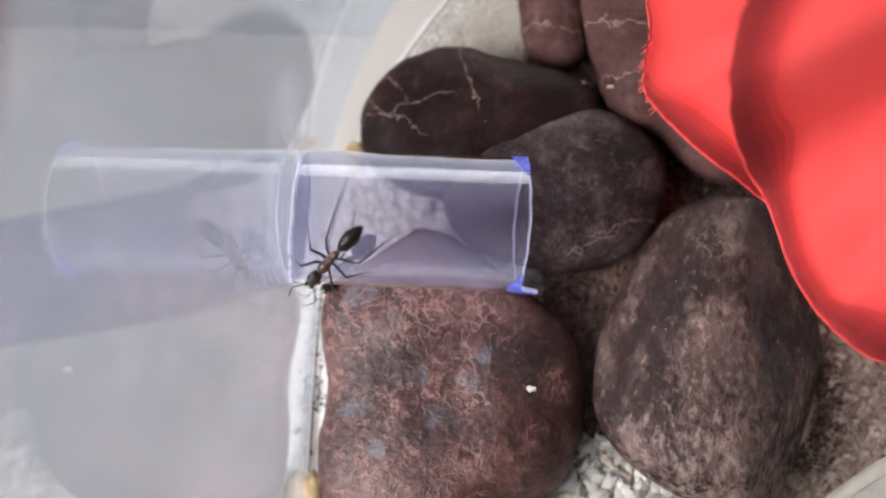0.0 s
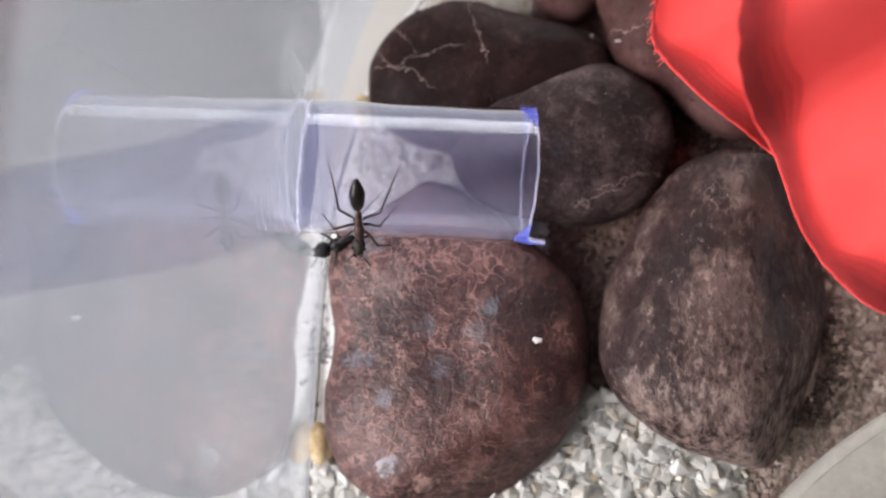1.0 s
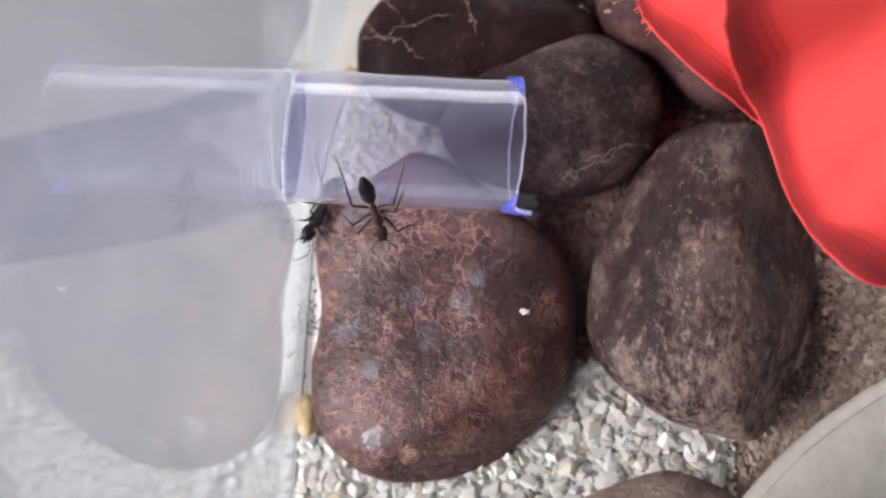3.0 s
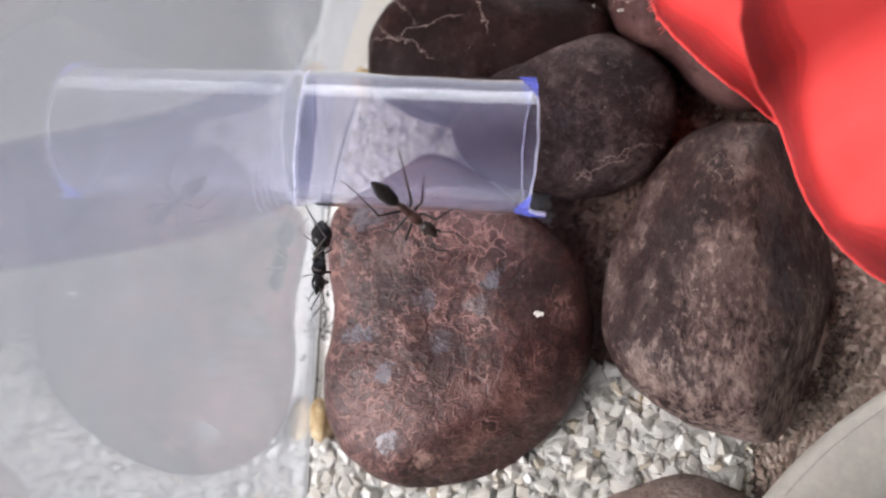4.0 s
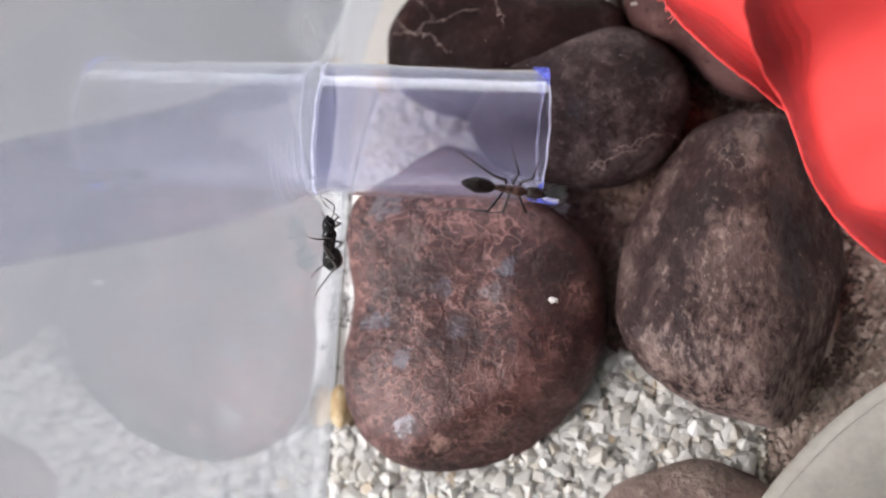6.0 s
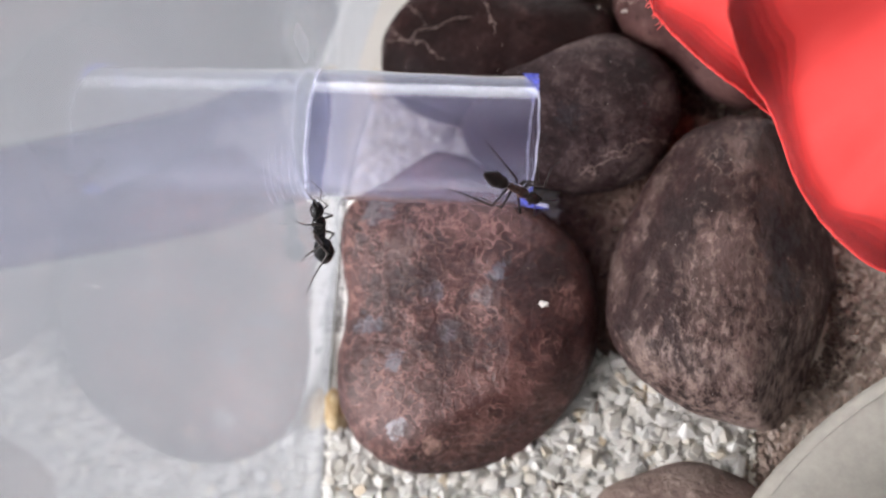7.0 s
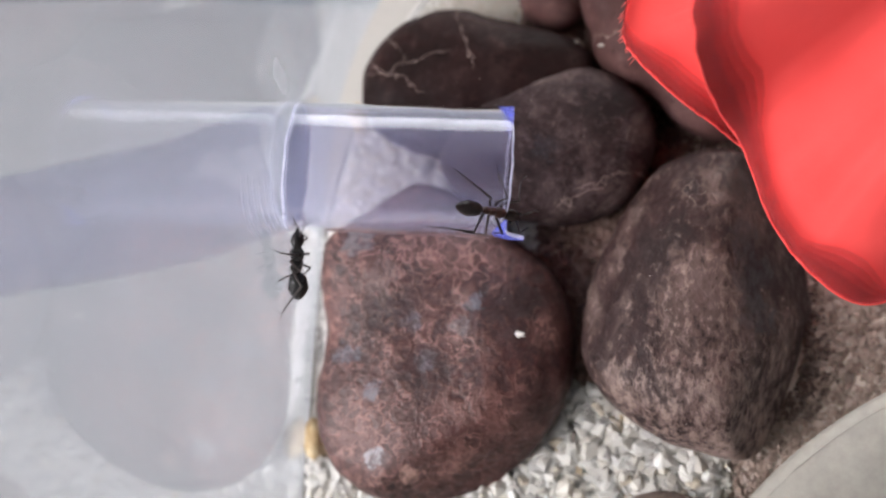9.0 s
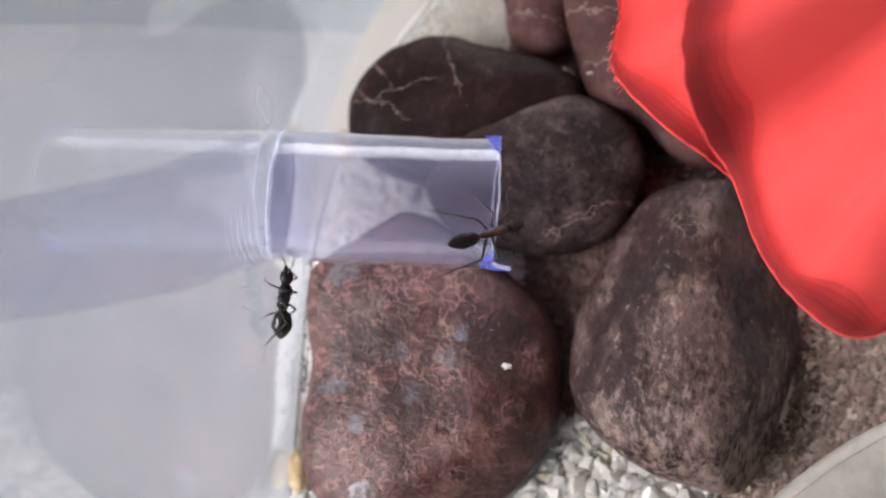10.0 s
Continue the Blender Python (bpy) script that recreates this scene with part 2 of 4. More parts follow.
M_DUST = quartz("dusty_sand", (0.0, (0.56, 0.535, 0.48)), (0.7, (0.50, 0.475, 0.42)), (0.9, (0.46, 0.38, 0.26)), (0.96, (0.30, 0.24, 0.18)), gloss=0.6, glow=0.2)
# darkened past the soil's own brown to paint shade round the tall pebble
M_SHADED_SOIL = quartz("shaded_soil", (0.0, (0.07, 0.040, 0.029)), (0.5, (0.042, 0.023, 0.017)), (0.85, (0.09, 0.055, 0.04)), (0.97, (0.20, 0.14, 0.105)), gloss=0.7, glow=0.1, dust=(0.12, 0.070, 0.054))
M_SOIL = quartz("brown_sand", (0.0, (0.20, 0.118, 0.094)), (0.4, (0.175, 0.100, 0.079)), (0.7, (0.15, 0.083, 0.064)), (0.88, (0.23, 0.155, 0.125)), (0.95, (0.07, 0.034, 0.025)), gloss=0.5, glow=0.2, dust=(0.25, 0.155, 0.125))


def ground_material():
    m, nt, b, out = mat("dusty_floor")
    at = coords(nt)
    n = fuzz(nt, at, 260.0, 6, 0.65)
    col = ramp(nt, n, (0.3, (0.44, 0.36, 0.30)), (0.5, (0.54, 0.46, 0.39)), (0.7, (0.64, 0.56, 0.48)))
    # clean white plastic shows along the wall and outside the curved groove
    x = put(nt, "ShaderNodeSeparateXYZ", Vector=at).outputs[0]
    out_of = put(nt, "ShaderNodeVectorMath", i0=at, i1=(0.0829, -0.005, 0))
    out_of.operation = "DISTANCE"
    bent = calc(nt, "MULTIPLY", calc(nt, "SUBTRACT", 0.083, out_of.outputs["Value"]), 60.0)
    y = put(nt, "ShaderNodeSeparateXYZ", Vector=at).outputs[1]
    edge = put(nt, "ShaderNodeMix", i0=ramp(nt, calc(nt, "ADD", calc(nt, "MULTIPLY", y, 100.0), 0.5), (0.0, 0.0), (0.3, 1.0)), i2=calc(nt, "MULTIPLY", x, 60.0), i3=bent)
    # dull film of dust on the floor behind the groove
    away = ramp(nt, calc(nt, "ADD", bent, calc(nt, "MULTIPLY", n, 0.1)), (0.0, 1.0), (0.08, 0.0))
    clean = ramp(nt, calc(nt, "ADD", edge.outputs[0], calc(nt, "MULTIPLY", n, 0.35)), (0.3, 1.0), (0.62, 0.0))
    nt.links.new(blend(nt, clean, col, blend(nt, away, (0.86, 0.85, 0.82), (0.44, 0.415, 0.375))), b.inputs["Base Color"])
    b.inputs["Roughness"].default_value = 0.5
    relief(nt, b, n, 0.4, 0.0008)
    return m


M_FLOOR = ground_material()


def table_material():
    m, nt, b, out = mat("pale_table")
    at = coords(nt)
    n = fuzz(nt, at, 9.0, 4)
    nt.links.new(ramp(nt, n, (0.3, (0.75, 0.76, 0.78)), (0.7, (0.82, 0.83, 0.845))), b.inputs["Base Color"])
    b.inputs["Roughness"].default_value = 0.6
    relief(nt, b, fuzz(nt, at, 600.0, 3), 0.1, 0.0005)
    return m


M_TABLE = table_material()


def clear_plastic(name, tint, haze, haze_col, rough=0.0, ior=1.49, milky_spot=None):
    """Clear moulded plastic with a film of dust."""
    m, nt, b, out = mat(name)
    nt.nodes.remove(b)
    at = coords(nt)
    glass = put(nt, "ShaderNodeBsdfGlass", Color=(*tint, 1), Roughness=rough, IOR=ior)
    dust = put(nt, "ShaderNodeBsdfTranslucent", Color=(*haze_col, 1))
    film = put(nt, "ShaderNodeBsdfDiffuse", Color=(*haze_col, 1))
    both = put(nt, "ShaderNodeMixShader", i0=0.5, i1=dust.outputs[0], i2=film.outputs[0])
    n = fuzz(nt, at, 45.0, 5, 0.6)
    f = calc(nt, "MULTIPLY", ramp(nt, n, (0.25, 0.6), (0.75, 1.0)), haze)
    if milky_spot:
        # a milky patch with a soft, uneven edge
        y, z, ry, rz, much = milky_spot
        xyz = put(nt, "ShaderNodeSeparateXYZ", Vector=at)
        dy = calc(nt, "POWER", calc(nt, "ABSOLUTE", calc(nt, "MULTIPLY", calc(nt, "SUBTRACT", xyz.outputs[1], y * U), 1 / (ry * U))), 2.0)
        dz = calc(nt, "POWER", calc(nt, "ABSOLUTE", calc(nt, "MULTIPLY", calc(nt, "SUBTRACT", xyz.outputs[2], z * U), 1 / (rz * U))), 2.0)
        far = calc(nt, "ADD", calc(nt, "SQRT", calc(nt, "ADD", dy, dz)), calc(nt, "MULTIPLY", calc(nt, "SUBTRACT", fuzz(nt, at, 90.0, 4, 0.6), 0.5), 1.4))
        near_side = ramp(nt, calc(nt, "MULTIPLY", xyz.outputs[0], 20.0), (0.5, 1.0), (0.9, 0.0))
        f = calc(nt, "ADD", f, calc(nt, "MULTIPLY", calc(nt, "MULTIPLY", ramp(nt, far, (0.2, 1.0), (1.0, 0.0)), near_side), much))
    mix = put(nt, "ShaderNodeMixShader", i0=f, i1=glass.outputs[0], i2=both.outputs[0])
    nt.links.new(mix.outputs[0], out.inputs[0])
    return m


M_WALL = clear_plastic("clear_box_plastic", (0.97, 0.985, 1.0), 0.095, (0.80, 0.82, 0.85), ior=1.58, milky_spot=(17.0, 34.0, 7.5, 17.0, 0.2))


def tube_material(name, shine, haze=0.15):
    """Thin clear plastic: tinted, glossy, with a few lengthwise scuffs."""
    m, nt, b, out = mat(name)
    nt.nodes.remove(b)
    at = coords(nt, 0.25, 1, 1)
    clear = put(nt, "ShaderNodeBsdfTransparent", Color=(0.965, 0.965, 0.99, 1))
    dust = put(nt, "ShaderNodeBsdfTranslucent", Color=(0.66, 0.66, 0.90, 1))
    s = fuzz(nt, at, 900.0, 4, 0.6)
    f = calc(nt, "ADD", haze, calc(nt, "MULTIPLY", ramp(nt, s, (0.55, 0.0), (0.75, 1.0)), 0.05))
    hazy = put(nt, "ShaderNodeMixShader", i0=f, i1=clear.outputs[0], i2=dust.outputs[0])
    bump = put(nt, "ShaderNodeBump", Strength=0.12, Distance=0.0003, Height=fuzz(nt, at, 160.0, 3))
    gloss = put(nt, "ShaderNodeBsdfGlossy", Color=(1, 1, 1, 1), Roughness=0.12, Normal=bump.outputs[0])
    face = put(nt, "ShaderNodeLayerWeight", Blend=0.5)
    fres = calc(nt, "MULTIPLY", calc(nt, "ADD", 0.04, calc(nt, "MULTIPLY", calc(nt, "POWER", face.outputs["Facing"], 3.0), 2.0)), shine)
    mix = put(nt, "ShaderNodeMixShader", i0=fres, i1=hazy.outputs[0], i2=gloss.outputs[0])
    nt.links.new(mix.outputs[0], out.inputs[0])
    return m


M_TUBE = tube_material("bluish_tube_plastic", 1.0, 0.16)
M_TUBE_INNER = tube_material("dull_inner_plastic", 0.1, 0.16)
M_HOSE = tube_material("soft_hose_plastic", 0.4, 0.055)


def edge_material(name, tint, col, dens):
    """Sawn plastic edge: rough, coloured, half see-through."""
    m, nt, b, out = mat(name)
    at = coords(nt)
    b.inputs["Base Color"].default_value = (*col, 1)
    b.inputs["Roughness"].default_value = 0.25
    clear = put(nt, "ShaderNodeBsdfTransparent", Color=(*tint, 1))
    thru = put(nt, "ShaderNodeBsdfTranslucent", Color=(*col, 1))
    solid = put(nt, "ShaderNodeMixShader", i0=0.5, i1=b.outputs[0], i2=thru.outputs[0])
    f = calc(nt, "MULTIPLY", ramp(nt, fuzz(nt, at, 700.0, 3), (0.3, 0.5), (0.7, 1.0)), dens)
    mix = put(nt, "ShaderNodeMixShader", i0=f, i1=clear.outputs[0], i2=solid.outputs[0])
    nt.links.new(mix.outputs[0], out.inputs[0])
    return m


M_RIM = edge_material("cut_blue_edge", (0.76, 0.78, 1.0), (0.26, 0.29, 0.80), 0.5)
M_END = edge_material("dull_blue_tint", (0.72, 0.73, 0.80), (0.30, 0.31, 0.38), 0.12)
M_ARC = edge_material("pale_arc", (0.95, 0.95, 1.0), (0.88, 0.88, 0.96), 0.8)
M_GLINT = edge_material("cut_pale_edge", (0.92, 0.93, 1.0), (0.90, 0.90, 0.98), 0.5)


def film_material(name, low, high, sheer):
    """Thin woven cloth; sheer is the share of light that passes straight through its weave."""
    m, nt, b, out = mat(name)
    nt.nodes.remove(b)
    at = coords(nt)
    weave = fuzz(nt, at, 1500.0, 2)
    tone = ramp(nt, fuzz(nt, at, 40.0, 4), (0.3, low), (0.7, high))
    diff = put(nt, "ShaderNodeBsdfDiffuse", Color=tone)
    thru = put(nt, "ShaderNodeBsdfTranslucent", Color=tone)
    mix = put(nt, "ShaderNodeMixShader", i0=0.1, i1=diff.outputs[0], i2=thru.outputs[0])
    bump = put(nt, "ShaderNodeBump", Strength=0.2, Distance=0.0002, Height=weave)
    nt.links.new(bump.outputs[0], diff.inputs["Normal"])
    gaps = put(nt, "ShaderNodeBsdfTransparent", Color=(1.0, 0.9, 0.9, 1))
    veil = put(nt, "ShaderNodeMixShader", i0=sheer, i1=mix.outputs[0], i2=gaps.outputs[0])
    nt.links.new(veil.outputs[0], out.inputs[0])
    return m


M_FILM = film_material("red_cloth", (0.88, 0.088, 0.083), (0.93, 0.112, 0.105), 0.02)
M_EDGE_SHADE = film_material("edge_shade_red", (0.27, 0.058, 0.062), (0.33, 0.07, 0.075), 0.76)


def plain(name, col, rough, var=0.15, scale=300.0, bump=0.15, spec=0.5, dist=0.0005):
    m, nt, b, out = mat(name)
    at = coords(nt)
    n = fuzz(nt, at, scale, 5, 0.6)
    nt.links.new(ramp(nt, n, (0.3, tuple(c * (1 - var) for c in col)), (0.7, tuple(min(1, c * (1 + var)) for c in col))), b.inputs["Base Color"])
    b.inputs["Roughness"].default_value = rough
    b.inputs["Specular IOR Level"].default_value = spec
    relief(nt, b, n, bump, dist)
    return m


M_DISH = plain("grey_glazed_dish", (0.335, 0.315, 0.275), 0.55, 0.12, 420.0, 0.25)
M_GROOVE = plain("dark_groove", (0.045, 0.04, 0.037), 0.7)
M_LINE = plain("grey_line", (0.35, 0.325, 0.285), 0.6)
M_ANT = plain("ant_shell", (0.012, 0.008, 0.0075), 0.28, 0.4, 2500.0, 0.12, 0.28, 0.00008)
M_ANT_RUST = plain("ant_rust_shell", (0.048, 0.0195, 0.0135), 0.36, 0.35, 2500.0, 0.15, 0.5, 0.00008)
M_ANT_BROWN = plain("ant_brown_head", (0.022, 0.013, 0.010), 0.42, 0.35, 2500.0, 0.15, 0.35, 0.00008)
M_ANT_LEG = plain("ant_leg", (0.028, 0.018, 0.015), 0.38, 0.3, 2500.0, 0.1, 0.5, 0.00005)
M_ANT_BLACK = plain("ant_black_shell", (0.010, 0.009, 0.009), 0.24, 0.4, 2500.0, 0.12, 0.5, 0.00008)
M_DIRT = plain("dark_crumbs", (0.03, 0.025, 0.022), 0.8)
M_BAND = plain("blue_lip", (0.70, 0.70, 0.86), 0.5)
M_HEM = plain("pale_red_hem", (0.85, 0.13, 0.12), 0.7, 0.2, 1500.0, 0.2)
M_MAT = plain("blue_grey_cloth", (0.54, 0.60, 0.64), 0.8, 0.12, 30.0, 0.3)
M_CHIP = plain("white_chip", (0.66, 0.62, 0.57), 0.4)
M_CRUMB = plain("pale_crumb", (0.36, 0.33, 0.29), 0.6)


# ---- mesh helpers ----
def mesh_ob(name, bm, material, parent=None, label="", smooth=True):
    me = bpy.data.meshes.new(name)
    bm.to_mesh(me)
    bm.free()
    me.materials.append(material)
    if smooth:
        me.polygons.foreach_set("use_smooth", [True] * len(me.polygons))
    ob = new(name, me)
    if parent:
        ob.parent = parent
    if label:
        ob["label"] = label
    return ob


def part(name, bm, material, parent, label=""):
    return mesh_ob(name, bm, material, parent, label)


def from_lists(name, verts, faces, material, parent=None, smooth=False):
    me = bpy.data.meshes.new(name)
    me.from_pydata(verts, [], faces)
    me.materials.append(material)
    if smooth:
        me.polygons.foreach_set("use_smooth", [True] * len(me.polygons))
    ob = new(name, me)
    if parent:
        ob.parent = parent
    return ob


def ball(bm, c, r, sub=3, fn=None):
    """An ellipsoid at c (mm) with half sizes r, shaped by fn."""
    g = bmesh.ops.create_icosphere(bm, subdivisions=sub, radius=1.0)
    for v in g["verts"]:
        p = fn(v.co.copy()) if fn else v.co
        v.co = Vector((c[0] + p.x * r[0], c[1] + p.y * r[1], c[2] + p.z * r[2])) * U


def limb(bm, pts, radii, seg=8):
    """A tapered, jointed limb through pts (mm)."""
    rings = []
    pts = [Vector(p) for p in pts]
    for i, p in enumerate(pts):
        d = (pts[min(i + 1, len(pts) - 1)] - pts[max(i - 1, 0)]).normalized()
        side = d.orthogonal().normalized()
        other = d.cross(side)
        rings.append([bm.verts.new((p + (side * math.cos(a) + other * math.sin(a)) * radii[i]) * U) for a in [2 * math.pi * k / seg for k in range(seg)]])
    for a, b in zip(rings, rings[1:]):
        for k in range(seg):
            bm.faces.new((a[k], a[(k + 1) % seg], b[(k + 1) % seg], b[k]))
    bm.faces.new(rings[0][::-1])
    bm.faces.new(rings[-1])


# ---- the setting: table, box floor, clear box wall ----
def rounded_plan(grow=0.0, corner=83.0):
    """Inner outline of the box in plan (mm), counter-clockwise; long-radius corners."""
    x0, x1, y0, y1, r = -0.1 - grow, 180.0 + grow, -130.0 - grow, 78.0 + grow, corner + grow
    pts = []
    for cx, cy, a0 in ((x1 - r, y1 - r, 0), (x0 + r, y1 - r, 90), (x0 + r, y0 + r, 180), (x1 - r, y0 + r, 270)):
        pts += [(cx + r * math.cos(radians(a0 + 90 * k / 40)), cy + r * math.sin(radians(a0 + 90 * k / 40))) for k in range(41)]
    return pts


def build_setting():
    bm = bmesh.new()
    bmesh.ops.create_grid(bm, x_segments=8, y_segments=8, size=6.0)
    for v in bm.verts:
        v.co.z = -6 * U
    tagged(mesh_ob("ground", bm, M_TABLE), "pale grey table top under the clear box", "table", kind="structure")
    # a pale blue-grey cloth lies on the table behind the box
    bm = bmesh.new()
    cols = 60
    lines = []
    for z in (-4.6, -5.9):
        lines.append([[bm.verts.new(((-420 + 900 * i / cols) * U, (y0 + 0.9 * noise.noise(Vector((i * 0.5, y0, 0)))) * U, (z + (0.5 * noise.noise(Vector((i * 0.3, y0 * 0.05, 2))) if z > -5 else 0)) * U)) for i in range(cols + 1)] for y0 in (41.6, 60, 110, 200, 420)])
    for grid, flip in ((lines[0], False), (lines[1], True)):
        for a, b in zip(grid, grid[1:]):
            for i in range(cols):
                f = (a[i], a[i + 1], b[i + 1], b[i])
                bm.faces.new(f[::-1] if flip else f)
    for i in range(cols):
        bm.faces.new((lines[1][0][i], lines[1][0][i + 1], lines[0][0][i + 1], lines[0][0][i]))
    tagged(mesh_ob("table_mat", bm, M_MAT), "pale blue-grey cloth mat lying on the table", "mat")
    # floor of the box
    bm = bmesh.new()
    inner = rounded_plan(-0.02, 66.0)
    loops = []
    for z in (-0.2, -3.5):
        loops.append([bm.verts.new((x * U, y * U, z * U)) for x, y in inner])
    bm.faces.new(loops[0])
    bm.faces.new(loops[1][::-1])
    n = len(inner)
    for k in range(n):
        bm.faces.new((loops[0][k], loops[1][k], loops[1][(k + 1) % n], loops[0][(k + 1) % n]))
    tagged(mesh_ob("floor", bm, M_FLOOR, smooth=False), "white plastic box floor dusted with tan sand", "floor", kind="structure")
    # wall: inner and outer skin with a rolled lip
    bm = bmesh.new()
    prof = [(0.0, -3.3), (0.0, -3.1), (0.0, 60.0), (0.0, 140.5), (0.0, 141.0), (0.2, 142.6), (0.6, 143.2), (1.0, 142.6), (1.2, 141.0), (1.2, 140.5), (1.2, 60.0), (1.2, -3.3), (1.2, -3.5), (1.0, -3.6), (0.2, -3.6), (0.0, -3.5)]
    rows = [[bm.verts.new((x * U, y * U, z * U)) for x, y in rounded_plan(g - 0.02 * max(z, 0), 66.0)] for g, z in prof]
    for a, b in zip(rows, rows[1:] + rows[:1]):
        for k in range(n):
            bm.faces.new((a[k], a[(k + 1) % n], b[(k + 1) % n], b[k]))
    bmesh.ops.recalc_face_normals(bm, faces=bm.faces)
    wall = tagged(mesh_ob("wall_box", bm, M_WALL), "clear plastic box wall, slightly hazy, mirroring the stones", "box wall", kind="structure")
    wall.visible_shadow = False
    bm = bmesh.new()
    band = [(1.3, 142.6), (1.3, 146.4), (1.5, 146.8), (2.4, 146.8), (2.6, 146.4), (2.6, 142.6), (2.4, 142.2), (1.5, 142.2)]
    rows = [[bm.verts.new((x * U, y * U, z * U)) for x, y in rounded_plan(g - 0.02 * z, 66.0)] for g, z in band]
    for a, b in zip(rows, rows[1:] + rows[:1]):
        for k in range(n):
            bm.faces.new((a[k], a[(k + 1) % n], b[(k + 1) % n], b[k]))
    bmesh.ops.recalc_face_normals(bm, faces=bm.faces)
    tagged(mesh_ob("rim", bm, M_BAND), "violet-blue plastic band round the top of the box", "rim", kind="structure")
    # dark seam where wall and floor meet
    bm = bmesh.new()
    for g0, g1, z in ((-0.50, -0.18, 0.05), (-1.15, -1.05, 0.02)):
        a = [bm.verts.new((x * U, y * U, z * U)) for x, y in rounded_plan(g0)]
        b = [bm.verts.new((x * U, y * U, z * U)) for x, y in rounded_plan(g1)]
        for k in range(n):
            bm.faces.new((a[k], b[k], b[(k + 1) % n], a[(k + 1) % n]))
    tagged(mesh_ob("trim", bm, M_GROOVE, smooth=False), "thin dark seam line along the foot of the wall", "seam", kind="structure")


# ---- pebbles ----
# outline of each stone: centre in mm, then mean radius and lobes (cos, sin) in mm
OUTLINES = {
    's3': ((21.3, -16.1), (21.60, -1.25, -0.31, -2.33, -0.87, 1.78, 0.11, -0.53, 0.32)),
    's2': ((35.3, 14.8), (13.97, 0.39, -0.18, 2.30, 0.72, -0.39, 0.03, 0.03, 0.08)),
    's1': ((24.7, 24.6), (14.16, -1.40, 0.29, 3.92, 0.59, 0.90, -0.11, 0.29, 0.11)),
    's4': ((60.5, -7.5), (20.24, 0.10, -1.57, -2.57, -0.57, -0.75, -1.36, -0.18, -0.02)),
    's5a': ((34.2, 42.0), (6.56, 0.14, 0.01, -1.27, -0.37, -0.33, -0.04, -0.27, -0.13)),
    's5b': ((53.2, 33.9), (14.11, -0.56, -0.41, -0.45, -4.08, 0.03, 0.14, -1.73, 1.19)),
    's6': ((53.8, -44.6), (10.68, 0.04, -0.23, 2.62, 0.51, -0.14, -0.42, 0.48, 0.17)),
}


def reach(key, th):
    c, q = OUTLINES[key]
    r = q[0]
    for k in range(1, 5):
        r += q[2 * k - 1] * math.cos(k * th) + q[2 * k] * math.sin(k * th)
    return r


def stone(key, label, material, top, foot=-2.0, box=0.75, crest=0.8, lump=0.5, seed=0.0, cuts=(), lean=(0, 0), sub=5):
    """A water-worn pebble: its outline, a rounded crown and foot, flats where it broke."""
    (cx, cy), q = OUTLINES[key]
    mid, half = (top + foot) / 2, (top - foot) / 2
    bm = bmesh.new()
    g = bmesh.ops.create_icosphere(bm, subdivisions=sub, radius=1.0)
    for v in g["verts"]:
        n = v.co.normalized()
        flat = math.hypot(n.x, n.y)
        th = math.atan2(n.y, n.x)
        r = reach(key, th) * flat ** box
        z = math.copysign(abs(n.z) ** crest, n.z) * half
        p = Vector((math.cos(th) * r, math.sin(th) * r, z + lean[0] * math.cos(th) * r * max(0, n.z) + lean[1] * math.sin(th) * r * max(0, n.z)))
        for nx, ny, nz, d in cuts:
            k = Vector((nx, ny, nz)).normalized()
            over = p.dot(k) - d
            if over > 0:
                p -= k * over * 0.9
        s = Vector((p.x, p.y, p.z)) + Vector((seed, seed * 2, seed * 3))
        p += n * (noise.noise(s * 0.09) * lump * 1.6 + noise.noise(s * 0.28) * lump * 0.6 + noise.noise(s * 0.9) * lump * 0.16)
        v.co = p * U
    ob = mesh_ob("pebble", bm, material)
    ob.location = (cx * U, cy * U, mid * U)
    return tagged(ob, label, "pebble", "pebbles in the box")


def build_stones():
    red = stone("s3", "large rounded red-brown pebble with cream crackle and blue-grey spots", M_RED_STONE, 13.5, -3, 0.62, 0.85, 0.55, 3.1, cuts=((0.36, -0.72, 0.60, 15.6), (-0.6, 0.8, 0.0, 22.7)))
    stone("s2", "smooth grey-brown oval pebble under the tube end", M_GREY_STONE, 14.4, -2, 0.9, 0.95, 0.35, 7.7)
    stone("s1", "dark maroon pebble with thin white veins", M_DARK_STONE, 12.5, -3, 0.7, 0.85, 0.5, 12.4, cuts=((-0.30, -0.95, 0.0, 12.3),))
    stone("s4", "tall brown-grey pebble with cream streaks and a broken flat side", M_STREAK_STONE, 16.0, -3, 0.5, 0.85, 0.5, 21.3, lean=(0, -0.16), cuts=((0.76, 0.10, 0.64, 7.0), (0.90, -0.28, 0.33, 11.2), (-0.6, 0.25, 0.75, 11.5)))
    stone("s5a", "small pinkish-maroon pebble with a white line", M_PINK_STONE, 10.0, -2, 0.7, 0.85, 0.4, 30.2)
    stone("s5b", "long pinkish-maroon pebble under the red cloth", M_PINK_STONE, 13.0, -2, 0.7, 0.85, 0.4, 41.9)
    stone("s6", "low worn brown pebble half sunk in gravel", M_BROWN_STONE, 7.0, -4, 0.7, 0.9, 0.4, 52.6)
    return red


